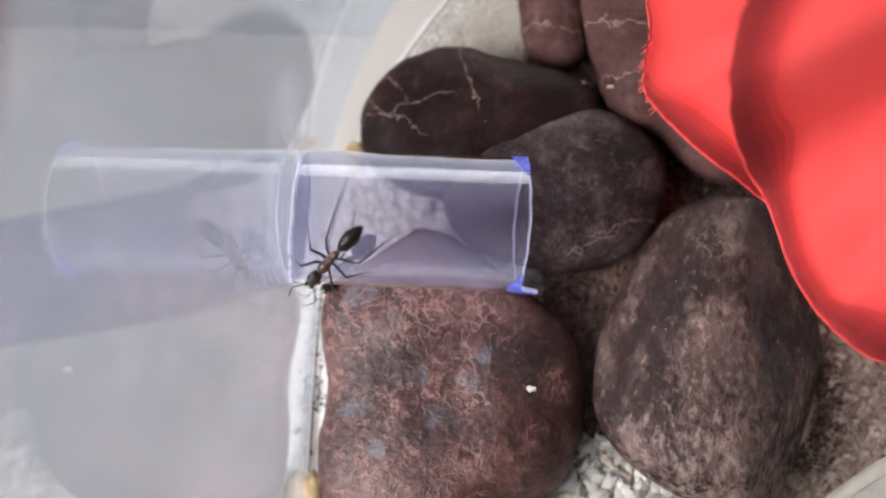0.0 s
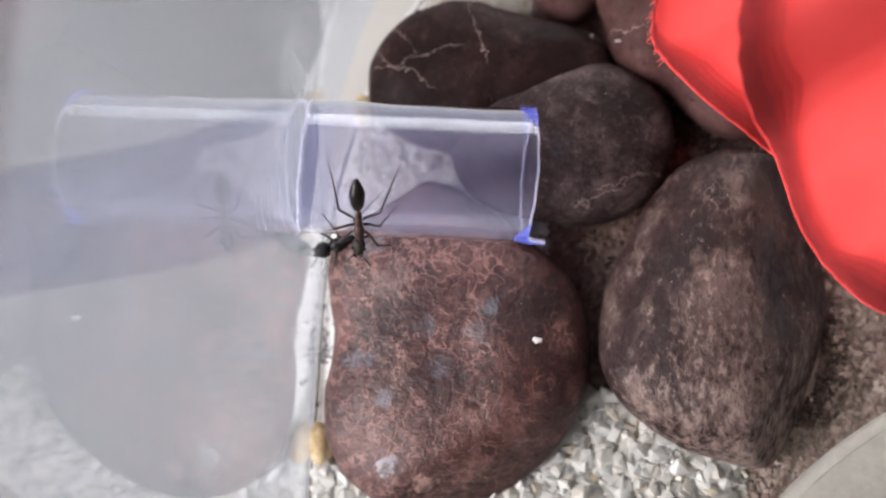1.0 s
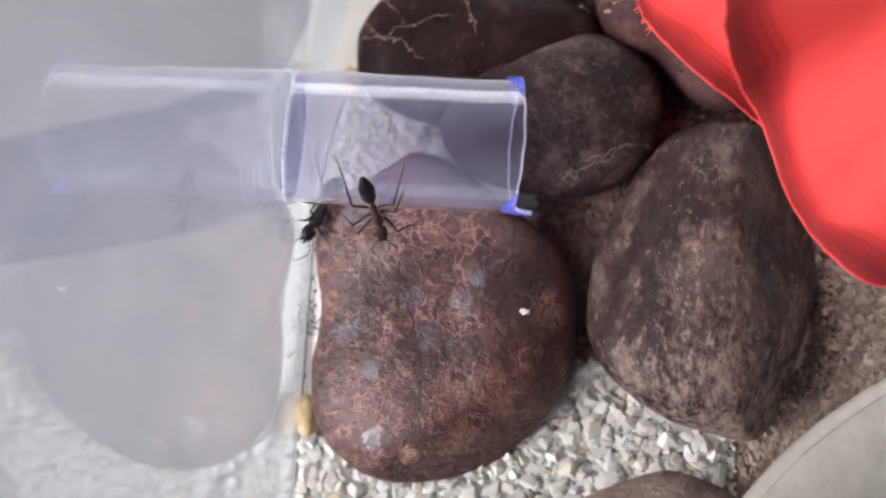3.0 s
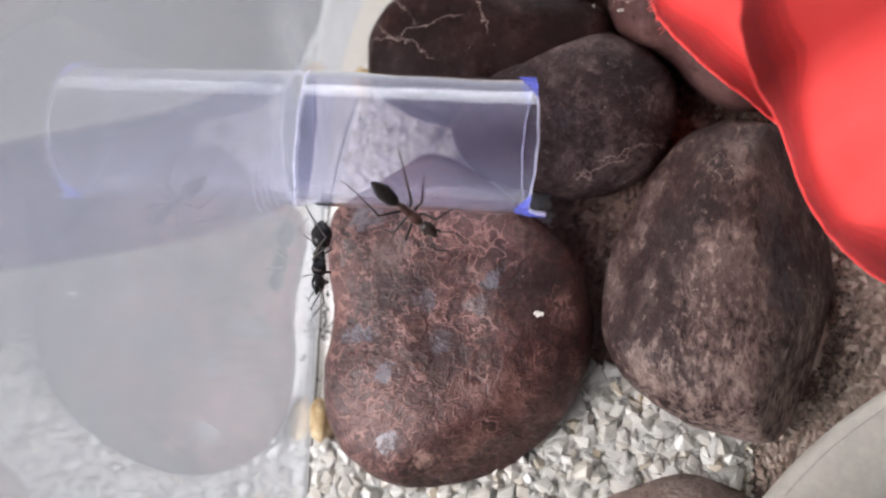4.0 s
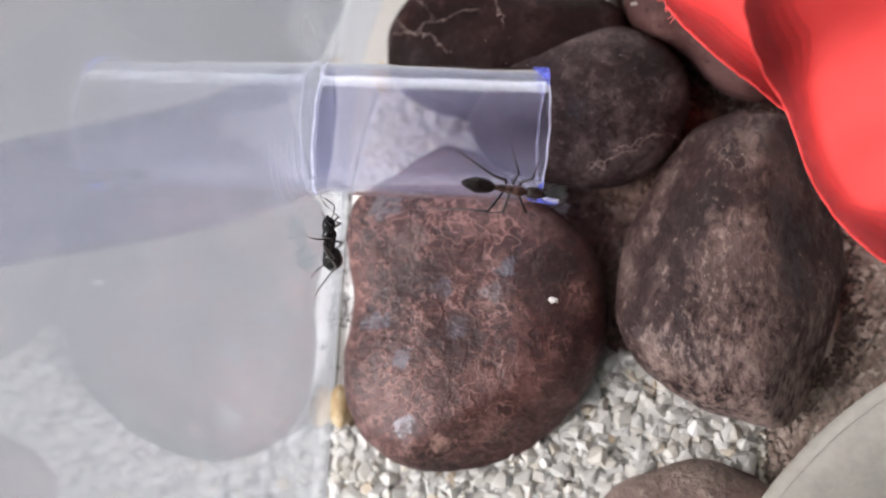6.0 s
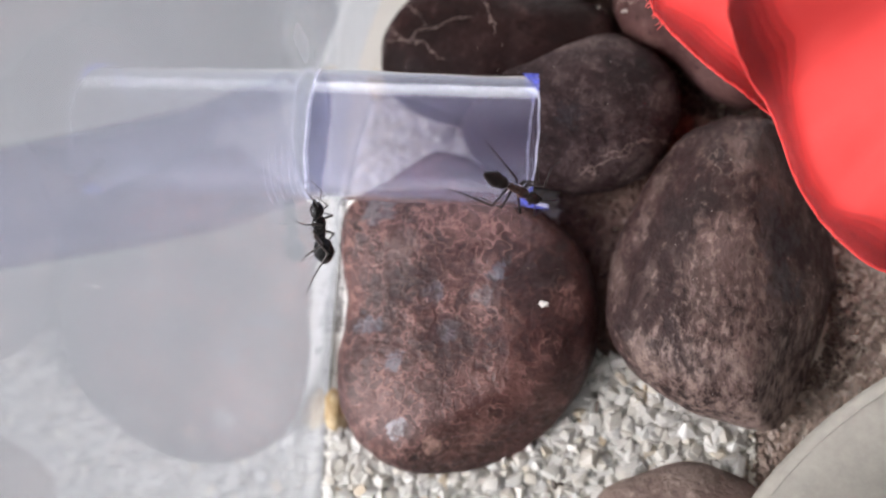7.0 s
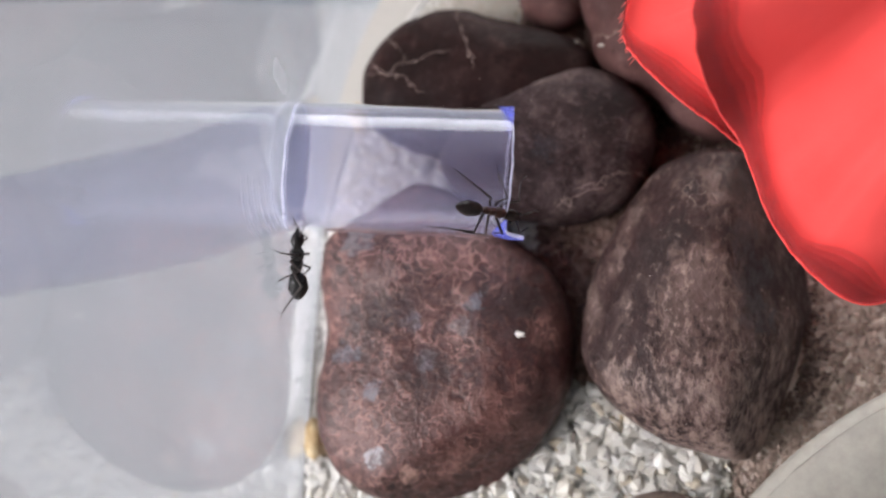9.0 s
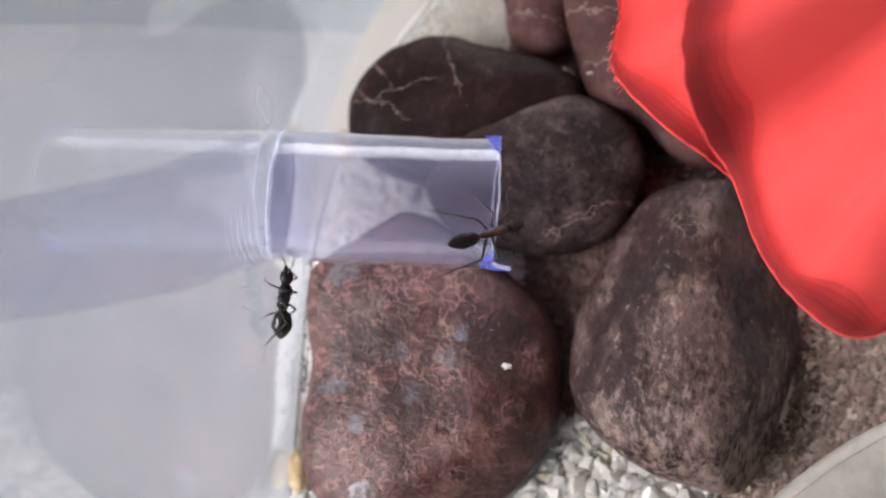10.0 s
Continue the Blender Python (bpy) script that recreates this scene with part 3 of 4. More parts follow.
def build_yellow():
    for x, y, r, rot in ((1.75, -31.0, (1.7, 3.5, 1.5), 8), (4.6, 20.4, (1.6, 2.2, 1.6), 20), (17.5, -43.5, (2.0, 1.2, 1.0), 30)):
        bm = bmesh.new()
        ball(bm, (0, 0, 0), r, 3, lambda p: p * (1 + 0.38 * noise.noise(p * 1.4 + Vector((x, y, 0)))))
        ob = tagged(mesh_ob("small_pebble", bm, M_YELLOW_STONE), "small honey-yellow translucent pebble on the gravel", "pebble", "small yellow pebbles")
        ob.location, ob.rotation_euler = (x * U, y * U, (r[2] * 0.75) * U), (0, 0, radians(rot))


def build_chip():
    bm = bmesh.new()
    ball(bm, (0, 0, 0), (0.72, 0.4, 0.3), 3, lambda p: p * (1 + 0.9 * noise.noise(p * 1.7 + Vector((3, 1, 7)))))
    ob = tagged(mesh_ob("quartz_chip", bm, M_CHIP, smooth=False), "tiny white quartz chip lying on the red pebble", "chip")
    under = RED_PEBBLE.location
    x, y = 33.4 * U - under.x, -15.2 * U - under.y
    near = min((v.co for v in RED_PEBBLE.data.vertices if v.co.z > 0), key=lambda c: math.hypot(c.x - x, c.y - y))
    ob.location = (33.4 * U, -15.2 * U, under.z + near.z + 0.2 * U)


def build_crumbs():
    """Pale crumbs caught where the dark pebble meets the pink ones, and specks on the pebbles' tops."""
    rng = random.Random(23)
    verts, faces = [], []
    bm = bmesh.new()
    bmesh.ops.create_icosphere(bm, subdivisions=1, radius=1.0)
    base = [v.co.copy() for v in bm.verts]
    tris = [[v.index for v in f.verts] for f in bm.faces]
    bm.free()
    stones = [o for o in scene.objects if o.name.startswith("pebble")]
    spots = [(38.2 + 1.1 * k + rng.gauss(0, 0.4), 31.2 - 0.35 * k + rng.gauss(0, 0.4), rng.uniform(0.18, 0.36)) for k in range(6)]
    spots += [(rng.uniform(5, 72), rng.uniform(-36, 26), rng.uniform(0.05, 0.10)) for k in range(60)]
    for x, y, r in spots:
        top = None
        for o in stones:
            q = Vector((x, y, 0)) * U - o.location
            hit, at, _, _ = o.ray_cast(Vector((q.x, q.y, 0.05)), Vector((0, 0, -1)))
            if hit and (top is None or at.z + o.location.z > top):
                top = at.z + o.location.z
        if top is None or top < 6 * U:
            continue
        k = len(verts)
        for b in base:
            j = r * rng.uniform(0.6, 1.3)
            verts.append((x * U + b.x * j * U, y * U + b.y * j * U, top + (0.3 * r + b.z * j * 0.7) * U))
        faces += [[i + k for i in t] for t in tris]
    tagged(from_lists("crumbs", verts, faces, M_CRUMB), "pale crumbs and specks lying on the pebbles", "crumbs", kind="stuff")


def inside_stone(x, y, f):
    for key, ((cx, cy), q) in OUTLINES.items():
        d = math.hypot(x - cx, y - cy)
        if d < f * reach(key, math.atan2(y - cy, x - cx)):
            return True
    return False


def wall_gap(x, y):
    """Distance of a place on the floor from the long wall and its corner, in mm."""
    if y < -5:
        return x + 0.1
    return 83.0 - math.hypot(x - 82.9, y + 5.0)


def build_gravel():
    rng = random.Random(5)
    bm = bmesh.new()
    bmesh.ops.create_icosphere(bm, subdivisions=1, radius=1.0)
    base = [v.co.copy() for v in bm.verts]
    tris = [[v.index for v in f.verts] for f in bm.faces]
    bm.free()

    dice = np.random.default_rng(8)

    def chips(count, corners):
        """Sharp-edged chips of stone, each the hull of a few points on a ball."""
        kinds = []
        for _ in range(count):
            hull = bmesh.new()
            for p in dice.normal(size=(corners, 3)):
                hull.verts.new(p / np.linalg.norm(p) * dice.uniform(0.85, 1.1))
            bmesh.ops.convex_hull(hull, input=hull.verts)
            for v in [v for v in hull.verts if not v.link_faces]:
                hull.verts.remove(v)
            hull.verts.index_update()
            kinds.append((np.array([v.co[:] for v in hull.verts]), [[v.index for v in f.verts] for f in hull.faces]))
            hull.free()
        return kinds

    sharp, blunt = chips(60, 13), chips(60, 11)

    def grains(name, count, size, where, material, label, lift, cut=False):
        verts, faces = [], []
        placed = 0
        while placed < count:
            x, y = rng.uniform(-1, 96), rng.uniform(-62, 62)
            if not where(x, y) or inside_stone(x, y, 0.74):
                continue
            placed += 1
            r = rng.uniform(*size)
            if wall_gap(x, y) < r * 1.1:
                continue
            turn = Euler((rng.uniform(0, 6.3), rng.uniform(0, 6.3), rng.uniform(0, 6.3))).to_matrix()
            z = rng.uniform(*lift) * r
            k = len(verts)
            shape, tri = rng.choice(sharp if cut else blunt)
            pts = (shape * (rng.uniform(0.85, 1.3) * r, rng.uniform(0.75, 1.1) * r, rng.uniform(0.65, 1.0) * r)) @ np.array(turn).T * (1, 1, 0.62) + (x, y, z)
            verts.extend((pts * U).tolist())
            faces += [[i + k for i in t] for t in tri]
        return tagged(from_lists(name, verts, faces, material), label, "gravel", kind="stuff")

    def coarse(x, y):
        if x < 14 and y > -34:
            return False
        if x > 62:
            return False
        if x > 44 and y < -38:
            return rng.random() < 0.05
        if y > -21:
            return y < 20 and x < 30 and rng.random() < 0.03
        return True

    def gap(x, y):
        return (34 < x < 56 and -24 < y < 16) or (30 < x < 50 and 26 < y < 40)

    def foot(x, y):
        """Dark soil at the streaked pebble's foot and behind it, shade painted in."""
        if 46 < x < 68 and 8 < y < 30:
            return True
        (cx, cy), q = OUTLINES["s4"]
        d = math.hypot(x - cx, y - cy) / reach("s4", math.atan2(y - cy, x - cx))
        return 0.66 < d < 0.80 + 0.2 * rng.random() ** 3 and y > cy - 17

    def fine(x, y):
        return -46 < y < 48 and x < 92 and wall_gap(x, y) > 4 and (x > 40 or y > -20) and not gap(x, y) and not (y > 0 and x < 34) and not (46 < x < 68 and 8 < y < 30)

    grains("gravel", 5200, (0.8, 1.75), coarse, M_GRAVEL, "coarse white quartz gravel with a few dark grains", (0.1, 1.3), True)
    grains("brown_sand", 5200, (0.35, 0.95), gap, M_SOIL, "brownish coarse sand with dark crumbs between pebbles", (0.2, 1.0))
    grains("soil", 5200, (0.2, 0.5), foot, M_SHADED_SOIL, "dark crumbly soil round the foot of the tall pebble, shade painted in", (0.4, 1.5))

    def pale(x, y):
        return wall_gap(x, y) > 1.3 and (-4 < y < 33 and x < 34 or 12 < x < 64 and y < -20)

    grains("pale_sand", 15000, (0.28, 0.75), pale, M_PALE, "cream-white fine gravel by the curved wall", (0.2, 0.9))
    def corner(x, y):
        return wall_gap(x, y) > 0.8 and y > 30 and x < 36

    grains("fine_sand", 5200, (0.12, 0.34), corner, M_DUST, "fine dusty cream sand with yellow stains in the corner", (-0.3, 0.4))
    grains("sand", 8000, (0.45, 1.05), fine, M_SAND, "fine tan sand with brown specks between the pebbles", (-0.4, 0.25))
    # crumbs of dirt along the foot of the wall
    verts, faces = [], []
    for i in range(60):
        y = rng.uniform(-34, 2)
        x = rng.choice((0.4, 1.3, 2.0)) + rng.gauss(0, 0.3)
        if rng.random() < 0.7:
            y, x = -15 + rng.gauss(0, 3.2), 1.15 + rng.gauss(0, 0.35)
        r = rng.uniform(0.08, 0.3)
        x = max(x, r)
        k = len(verts)
        for b in base:
            j = r * (1 + rng.uniform(-0.4, 0.4))
            verts.append(((x + b.x * j) * U, (y + b.y * j * 1.3) * U, (r * 0.5 + b.z * j * 0.6) * U))
        faces += [(a + k, b2 + k, c + k) for a, b2, c in tris]
    tagged(from_lists("dirt_crumbs", verts, faces, M_DIRT), "dark dirt crumbs along the foot of the wall", "dirt", kind="stuff")


# ---- the tube ----
def glide(pts, f):
    """A smooth line through control points, f from 0 to 1."""
    n = len(pts) - 1
    k = min(int(f * n), n - 1)
    u = f * n - k
    p0, p1, p2, p3 = (Vector(pts[max(0, min(n, k + d))]) for d in (-1, 0, 1, 2))
    return 0.5 * (2 * p1 + (p2 - p0) * u + (2 * p0 - 5 * p1 + 4 * p2 - p3) * u * u + (3 * p1 - p0 - 3 * p2 + p3) * u ** 3)


TUBE_A, TUBE_B, TUBE_R = Vector((0.95, 6.5, 23.2)), Vector((33.2, 6.35, 22.4)), 9.35


def tube_frame():
    ax = (TUBE_B - TUBE_A).normalized()
    up = Vector((0, 0, 1))
    side = ax.cross(up).normalized()
    return ax, side, side.cross(ax).normalized()


def end_shift(a, right):
    """Where the rough cut runs in or out along the tube, by the angle from the top towards the front."""
    if right:
        return -1.4 + 1.3 * math.cos(a) + 2.7 * math.exp(-((a - 1.75) / 0.22) ** 2) + 0.12 * math.sin(3 * a + 1) + 0.05 * math.sin(13 * a)
    return -0.25 + 0.65 * math.cos(a) - 0.3 * math.sin(a) + 0.06 * math.sin(9 * a)


def sleeve(r_out, r_in, s0, s1, seg=96, along=14):
    """Part of the tube's shell between two stations given as functions of the angle."""
    ax, side, up = tube_frame()
    bm = bmesh.new()
    length = (TUBE_B - TUBE_A).length
    rings = []
    for k in range(2 * along):
        outer = k < along
        # close loops beside the ends keep the rim crisp
        step = [0.0, 0.004] + [j / (along - 3) for j in range(1, along - 3)] + [0.996, 1.0] if along > 6 else [j / (along - 1) for j in range(along)]
        f = step[k] if outer else step[2 * along - 1 - k]
        ring = []
        for i in range(seg):
            a = 2 * math.pi * i / seg
            s = s0(a, length) * (1 - f) + s1(a, length) * f
            r = (r_out if outer else r_in) * (1 + 0.012 * math.sin(2 * a + 0.4) + 0.006 * math.sin(s * 0.5 + a))
            # the angle runs from the top towards -y
            p = TUBE_A + ax * s + (up * math.cos(a) + side * math.sin(a)) * r
            ring.append(bm.verts.new(p * U))
        rings.append(ring)
    for a, b in zip(rings, rings[1:] + rings[:1]):
        for i in range(seg):
            bm.faces.new((a[i], a[(i + 1) % seg], b[(i + 1) % seg], b[i]))
    bmesh.ops.recalc_face_normals(bm, faces=bm.faces)
    return bm


def build_tube():
    tube = tagged(new("plastic_tube"), "short clear bluish plastic tube with rough blue ends on pebbles", "tube")
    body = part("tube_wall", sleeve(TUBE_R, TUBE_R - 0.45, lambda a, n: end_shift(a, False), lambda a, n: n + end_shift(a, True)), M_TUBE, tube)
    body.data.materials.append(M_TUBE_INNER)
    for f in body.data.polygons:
        # the inner skin and the underside lose gloss, leaving out the window's reflection
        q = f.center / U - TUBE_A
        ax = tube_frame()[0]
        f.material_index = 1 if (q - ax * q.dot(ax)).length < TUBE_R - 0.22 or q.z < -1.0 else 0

    right = part("cut_edge", sleeve(TUBE_R + 0.05, TUBE_R - 0.5, lambda a, n: n - 0.2 + end_shift(a, True), lambda a, n: n + 0.08 + end_shift(a, True), along=4), M_GLINT, tube, "whitish cut edge")
    left = part("cut_edge", sleeve(TUBE_R + 0.05, TUBE_R - 0.5, lambda a, n: -0.08 + end_shift(a, False), lambda a, n: 0.22 + end_shift(a, False), along=4), M_GLINT, tube, "whitish cut edge")
    ax, side, up = tube_frame()
    length = (TUBE_B - TUBE_A).length
    for a0, a1, wide in ((-2.3, -0.55, 2.3), (0.95, 2.15, 2.2)):
        # bent and whitened plastic, tinted blue, at both flanks of the sawn end
        bm = bmesh.new()
        rows = []
        for r in (TUBE_R + 0.09, TUBE_R + 0.02):
            for j in (0.0, 0.33, 0.66, 1.0):
                row = []
                for i in range(25):
                    f = i / 24
                    a = a0 + (a1 - a0) * f
                    s = length + end_shift(a, True) + 0.1 - wide * math.sin(math.pi * f) ** 0.8 * (j if r > TUBE_R + 0.05 else 1 - j)
                    row.append(bm.verts.new((TUBE_A + ax * s + (up * math.cos(a) + side * math.sin(a)) * r) * U))
                rows.append(row)
        for p, q in zip(rows, rows[1:] + rows[:1]):
            for i in range(24):
                bm.faces.new((p[i], p[i + 1], q[i + 1], q[i]))
        part("blue_edge", bm, M_RIM, tube, "blue tinted edge").visible_shadow = False
    # an added tinted disc gives this end its darker look; no real part
    bm = bmesh.new()
    rings = []
    for off in (0.5, 0.62):
        rings.append([bm.verts.new((TUBE_A + ax * (off + end_shift(a, False)) + (up * math.cos(a) + side * math.sin(a)) * (TUBE_R - 0.55)) * U) for a in [2 * math.pi * i / 64 for i in range(64)]])
    bm.faces.new(rings[0][::-1])
    bm.faces.new(rings[1])
    for i in range(64):
        bm.faces.new((rings[0][i], rings[0][(i + 1) % 64], rings[1][(i + 1) % 64], rings[1][i]))
    part("end_tint", bm, M_END, tube, "added blue-grey disc that darkens the tube end at the wall").visible_shadow = False
    for o in (body, right, left):
        o.visible_shadow = False
    # the tube goes on outside the wall as a bent hose, with six thin arcs near the wall
    line = [(-1.9, 6.7, 22.4), (-8.5, 4.6, 21.6), (-17.0, 1.7, 20.4), (-27.0, -0.4, 19.2), (-37.0, -2.3, 18.2), (-50.0, -4.6, 16.6), (-66.0, -7.6, 14.5), (-84.0, -11.5, 12.0), (-104.0, -17.0, 9.0), (-126.0, -24.0, 5.0)]
    bm = bmesh.new()
    rings = []
    for r in (TUBE_R, TUBE_R - 0.45):
        pts = [glide(line, k / 60) for k in range(61)]
        if r < TUBE_R:
            pts = pts[::-1]
        for k, p in enumerate(pts):
            d = (pts[min(k + 1, 60)] - pts[max(k - 1, 0)]).normalized() * (1 if r < TUBE_R else -1)
            across = d.cross(Vector((0, 0, 1))).normalized()
            rise = across.cross(d)
            rings.append([bm.verts.new((p + (rise * math.cos(a) + across * math.sin(a)) * r) * U) for a in [2 * math.pi * i / 64 for i in range(64)]])
    for a, b in zip(rings, rings[1:] + rings[:1]):
        for i in range(64):
            bm.faces.new((a[i], a[(i + 1) % 64], b[(i + 1) % 64], b[i]))
    bmesh.ops.recalc_face_normals(bm, faces=bm.faces)
    hose = part("hose", bm, M_HOSE, tube, "violet-tinted soft hose beyond the wall")
    hose.visible_shadow = False
    for k in range(6):
        bm = bmesh.new()
        x = -1.5 - 0.85 * k
        c = glide(line, 0.11 * max(0.0, -x - 1.9) / 6.6)
        turn = [radians(8 + 95 * i / 48) for i in range(49)]
        limb(bm, [(x, c.y - (TUBE_R + 0.1) * math.sin(a), c.z + (TUBE_R + 0.1) * math.cos(a)) for a in turn], [0.03 + 0.16 * math.sin(math.pi * i / 48) for i in range(49)], 6)
        part("thin_arc", bm, M_ARC, hose).visible_shadow = False


# ---- red cloth ----
def petal(edge, spine, dome, seed, reach_mm=None, lift=0.0, n=120, deep=40):
    """A soft sheet of cloth from its free edge back to where it is gathered, or only a strip of it."""
    bm = bmesh.new()
    rows = []
    hub = Vector(spine)
    for i in range(n + 1):
        e = glide(edge, i / n)
        row = []
        stop = min(1.0, reach_mm(i / n) / (hub - e).length) if reach_mm else 1.0
        for j in range(deep + 1):
            g = (j / deep) ** 1.4 * stop
            p = e.lerp(hub, g)
            p.z += lift
            span = (hub - e).length * g
            # the edge cups upward before the sheet swells
            p.z += -3.0 * (1 - math.exp(-span / 4.5)) * math.exp(-span / 13.0) + dome * (1 - math.exp(-span / 40.0)) * (1 - g)
            s = Vector((p.x * 0.045 + seed, p.y * 0.045, 0))
            fade = min(1, span / 9.0)
            p.z += fade * (1.5 * noise.noise(s) + 0.6 * noise.noise(s * 2.6) + 0.12 * noise.noise(s * 7))
            # soft folds that run towards the gather
            p.z += fade * 0.5 * math.sin(i * 0.21 + seed + 1.5 * noise.noise(s * 1.5))
            p.x += 0.35 * noise.noise(Vector((i * 0.35, seed, 0))) * (1 - g)
            row.append(bm.verts.new(p * U))
        rows.append(row)
    for a, b in zip(rows, rows[1:]):
        for j in range(deep):
            bm.faces.new((a[j], a[j + 1], b[j + 1], b[j]))
    return bm


def build_cloth():
    cloth = tagged(new("red_cloth"), "crumpled thin red cloth hanging over the pebbles", "cloth")
    under = [(46.5, 52, 33), (47.4, 41, 30), (47.6, 36.3, 30), (48.2, 31.6, 30), (47.6, 27.6, 30), (47.7, 23.7, 30), (49.7, 20.7, 30), (52.4, 18, 30), (56.1, 15, 29), (60.2, 12.9, 26), (64, 11, 22), (70, 8, 20)]
    top = [(61.5, 39, 62), (59.9, 31.1, 60), (58.9, 27.3, 57), (57.7, 22.7, 54), (57.6, 17.6, 50), (59.0, 14.0, 42), (61.4, 11.6, 34), (63.7, 9.5, 30), (65.6, 5.5, 28), (67.6, 0.4, 27), (70.8, -4.1, 25), (73.9, -7.2, 24), (77.9, -9.8, 22), (81.7, -10.4, 20), (85.5, -9.0, 20), (91, -4, 22), (97, 4, 26)]
    def under_shade(f):
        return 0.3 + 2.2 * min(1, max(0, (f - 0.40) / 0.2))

    def top_shade(f):
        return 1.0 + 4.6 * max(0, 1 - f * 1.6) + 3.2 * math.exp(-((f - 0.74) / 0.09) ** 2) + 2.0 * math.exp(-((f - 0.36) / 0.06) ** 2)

    for nm, line, hub, dome, sd, width in (("under_layer", under, (104, 46, 36), 3.0, 2.0, under_shade), ("top_layer", top, (112, 40, 76), 3.0, 9.0, top_shade)):
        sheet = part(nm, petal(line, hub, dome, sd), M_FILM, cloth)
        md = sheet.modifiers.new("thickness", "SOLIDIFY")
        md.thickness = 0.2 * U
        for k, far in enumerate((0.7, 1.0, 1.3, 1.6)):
            # sheer strips laid on in steps, painting the fold's shade along the edge
            part("edge_shade", petal(line, hub, dome, sd, lambda f: far * width(f), 0.8 + 0.35 * k), M_EDGE_SHADE, sheet, "darker red edge strip with the fold's shade painted in")
        bm = bmesh.new()
        limb(bm, [tuple(glide(line, k / 90)) for k in range(91)], [0.05] * 91, 6)
        part("hem", bm, M_HEM, cloth, "paler stitched hem")
    # loose threads at the corner of the under layer
    rng = random.Random(11)
    for k in range(22):
        p = glide(under, 0.30 + 0.26 * rng.random())
        d = Vector((-rng.uniform(0.2, 1.0), -rng.uniform(0.1, 1.2), rng.uniform(-0.6, 0.4)))
        bend = Vector((rng.uniform(-0.4, 0.4), rng.uniform(-0.4, 0.4), rng.uniform(-0.3, 0.3)))
        bm = bmesh.new()
        limb(bm, [tuple(p), tuple(p + d * 0.4 + bend * 0.3), tuple(p + d * 0.8 + bend * 0.7)], [0.06, 0.05, 0.03], 5)
        part("thread", bm, M_HEM, cloth)


# ---- dish ----
def build_dish():
    dish = tagged(new("dish"), "pale grey smooth dish standing on the sand", "dish")
    cx, cy, r = 118.0, -78.0, 66.0
    prof = [(r - 8, 1.0), (r - 2.0, 0.2), (r - 0.3, 3.0), (r, 8.0), (r - 0.6, 9.6), (r - 2.0, 10.4), (r - 9.0, 10.8), (r - 16.0, 9.0), (r - 22.0, 4.0), (0.5, 3.0)]
    bm = bmesh.new()
    seg = 220
    rows = [[bm.verts.new(((cx + q * math.cos(2 * math.pi * k / seg)) * U, (cy + q * math.sin(2 * math.pi * k / seg)) * U, z * U)) for k in range(seg)] for q, z in prof]
    for a, b in zip(rows, rows[1:]):
        for k in range(seg):
            bm.faces.new((a[k], a[(k + 1) % seg], b[(k + 1) % seg], b[k]))
    bmesh.ops.recalc_face_normals(bm, faces=bm.faces)
    part("bowl", bm, M_DISH, dish)
    bm = bmesh.new()
    limb(bm, [(cx + (r - 1.9) * math.cos(radians(k)), cy + (r - 1.9) * math.sin(radians(k)), 10.41) for k in range(60, 221, 2)], [0.07] * 81, 6)
    part("groove", bm, M_LINE, dish, "faint line along the rim")


# ---- ants ----
def leg_points(kind, s):
    if kind == 0:
        return (0.45 * s, 1.4, -0.35), [(0, 0, 0), (0.45 * s, 0.25, -0.2), (1.8 * s, 1.0, 1.2), (3.0 * s, 1.9, -0.8), (3.5 * s, 2.5, -1.35), (3.75 * s, 3.0, -1.5)]
    if kind == 1:
        return (0.5 * s, 0.6, -0.4), [(0, 0, 0), (0.5 * s, 0.05, -0.2), (2.1 * s, -0.4, 1.35), (3.4 * s, -1.2, -0.7), (4.1 * s, -1.6, -1.35), (4.5 * s, -1.8, -1.45)]
    return (0.45 * s, -0.1, -0.4), [(0, 0, 0), (0.45 * s, -0.2, -0.2), (1.9 * s, -1.9, 1.5), (2.8 * s, -4.6, -0.4), (3.4 * s, -6.2, -1.3), (3.7 * s, -6.8, -1.45)]


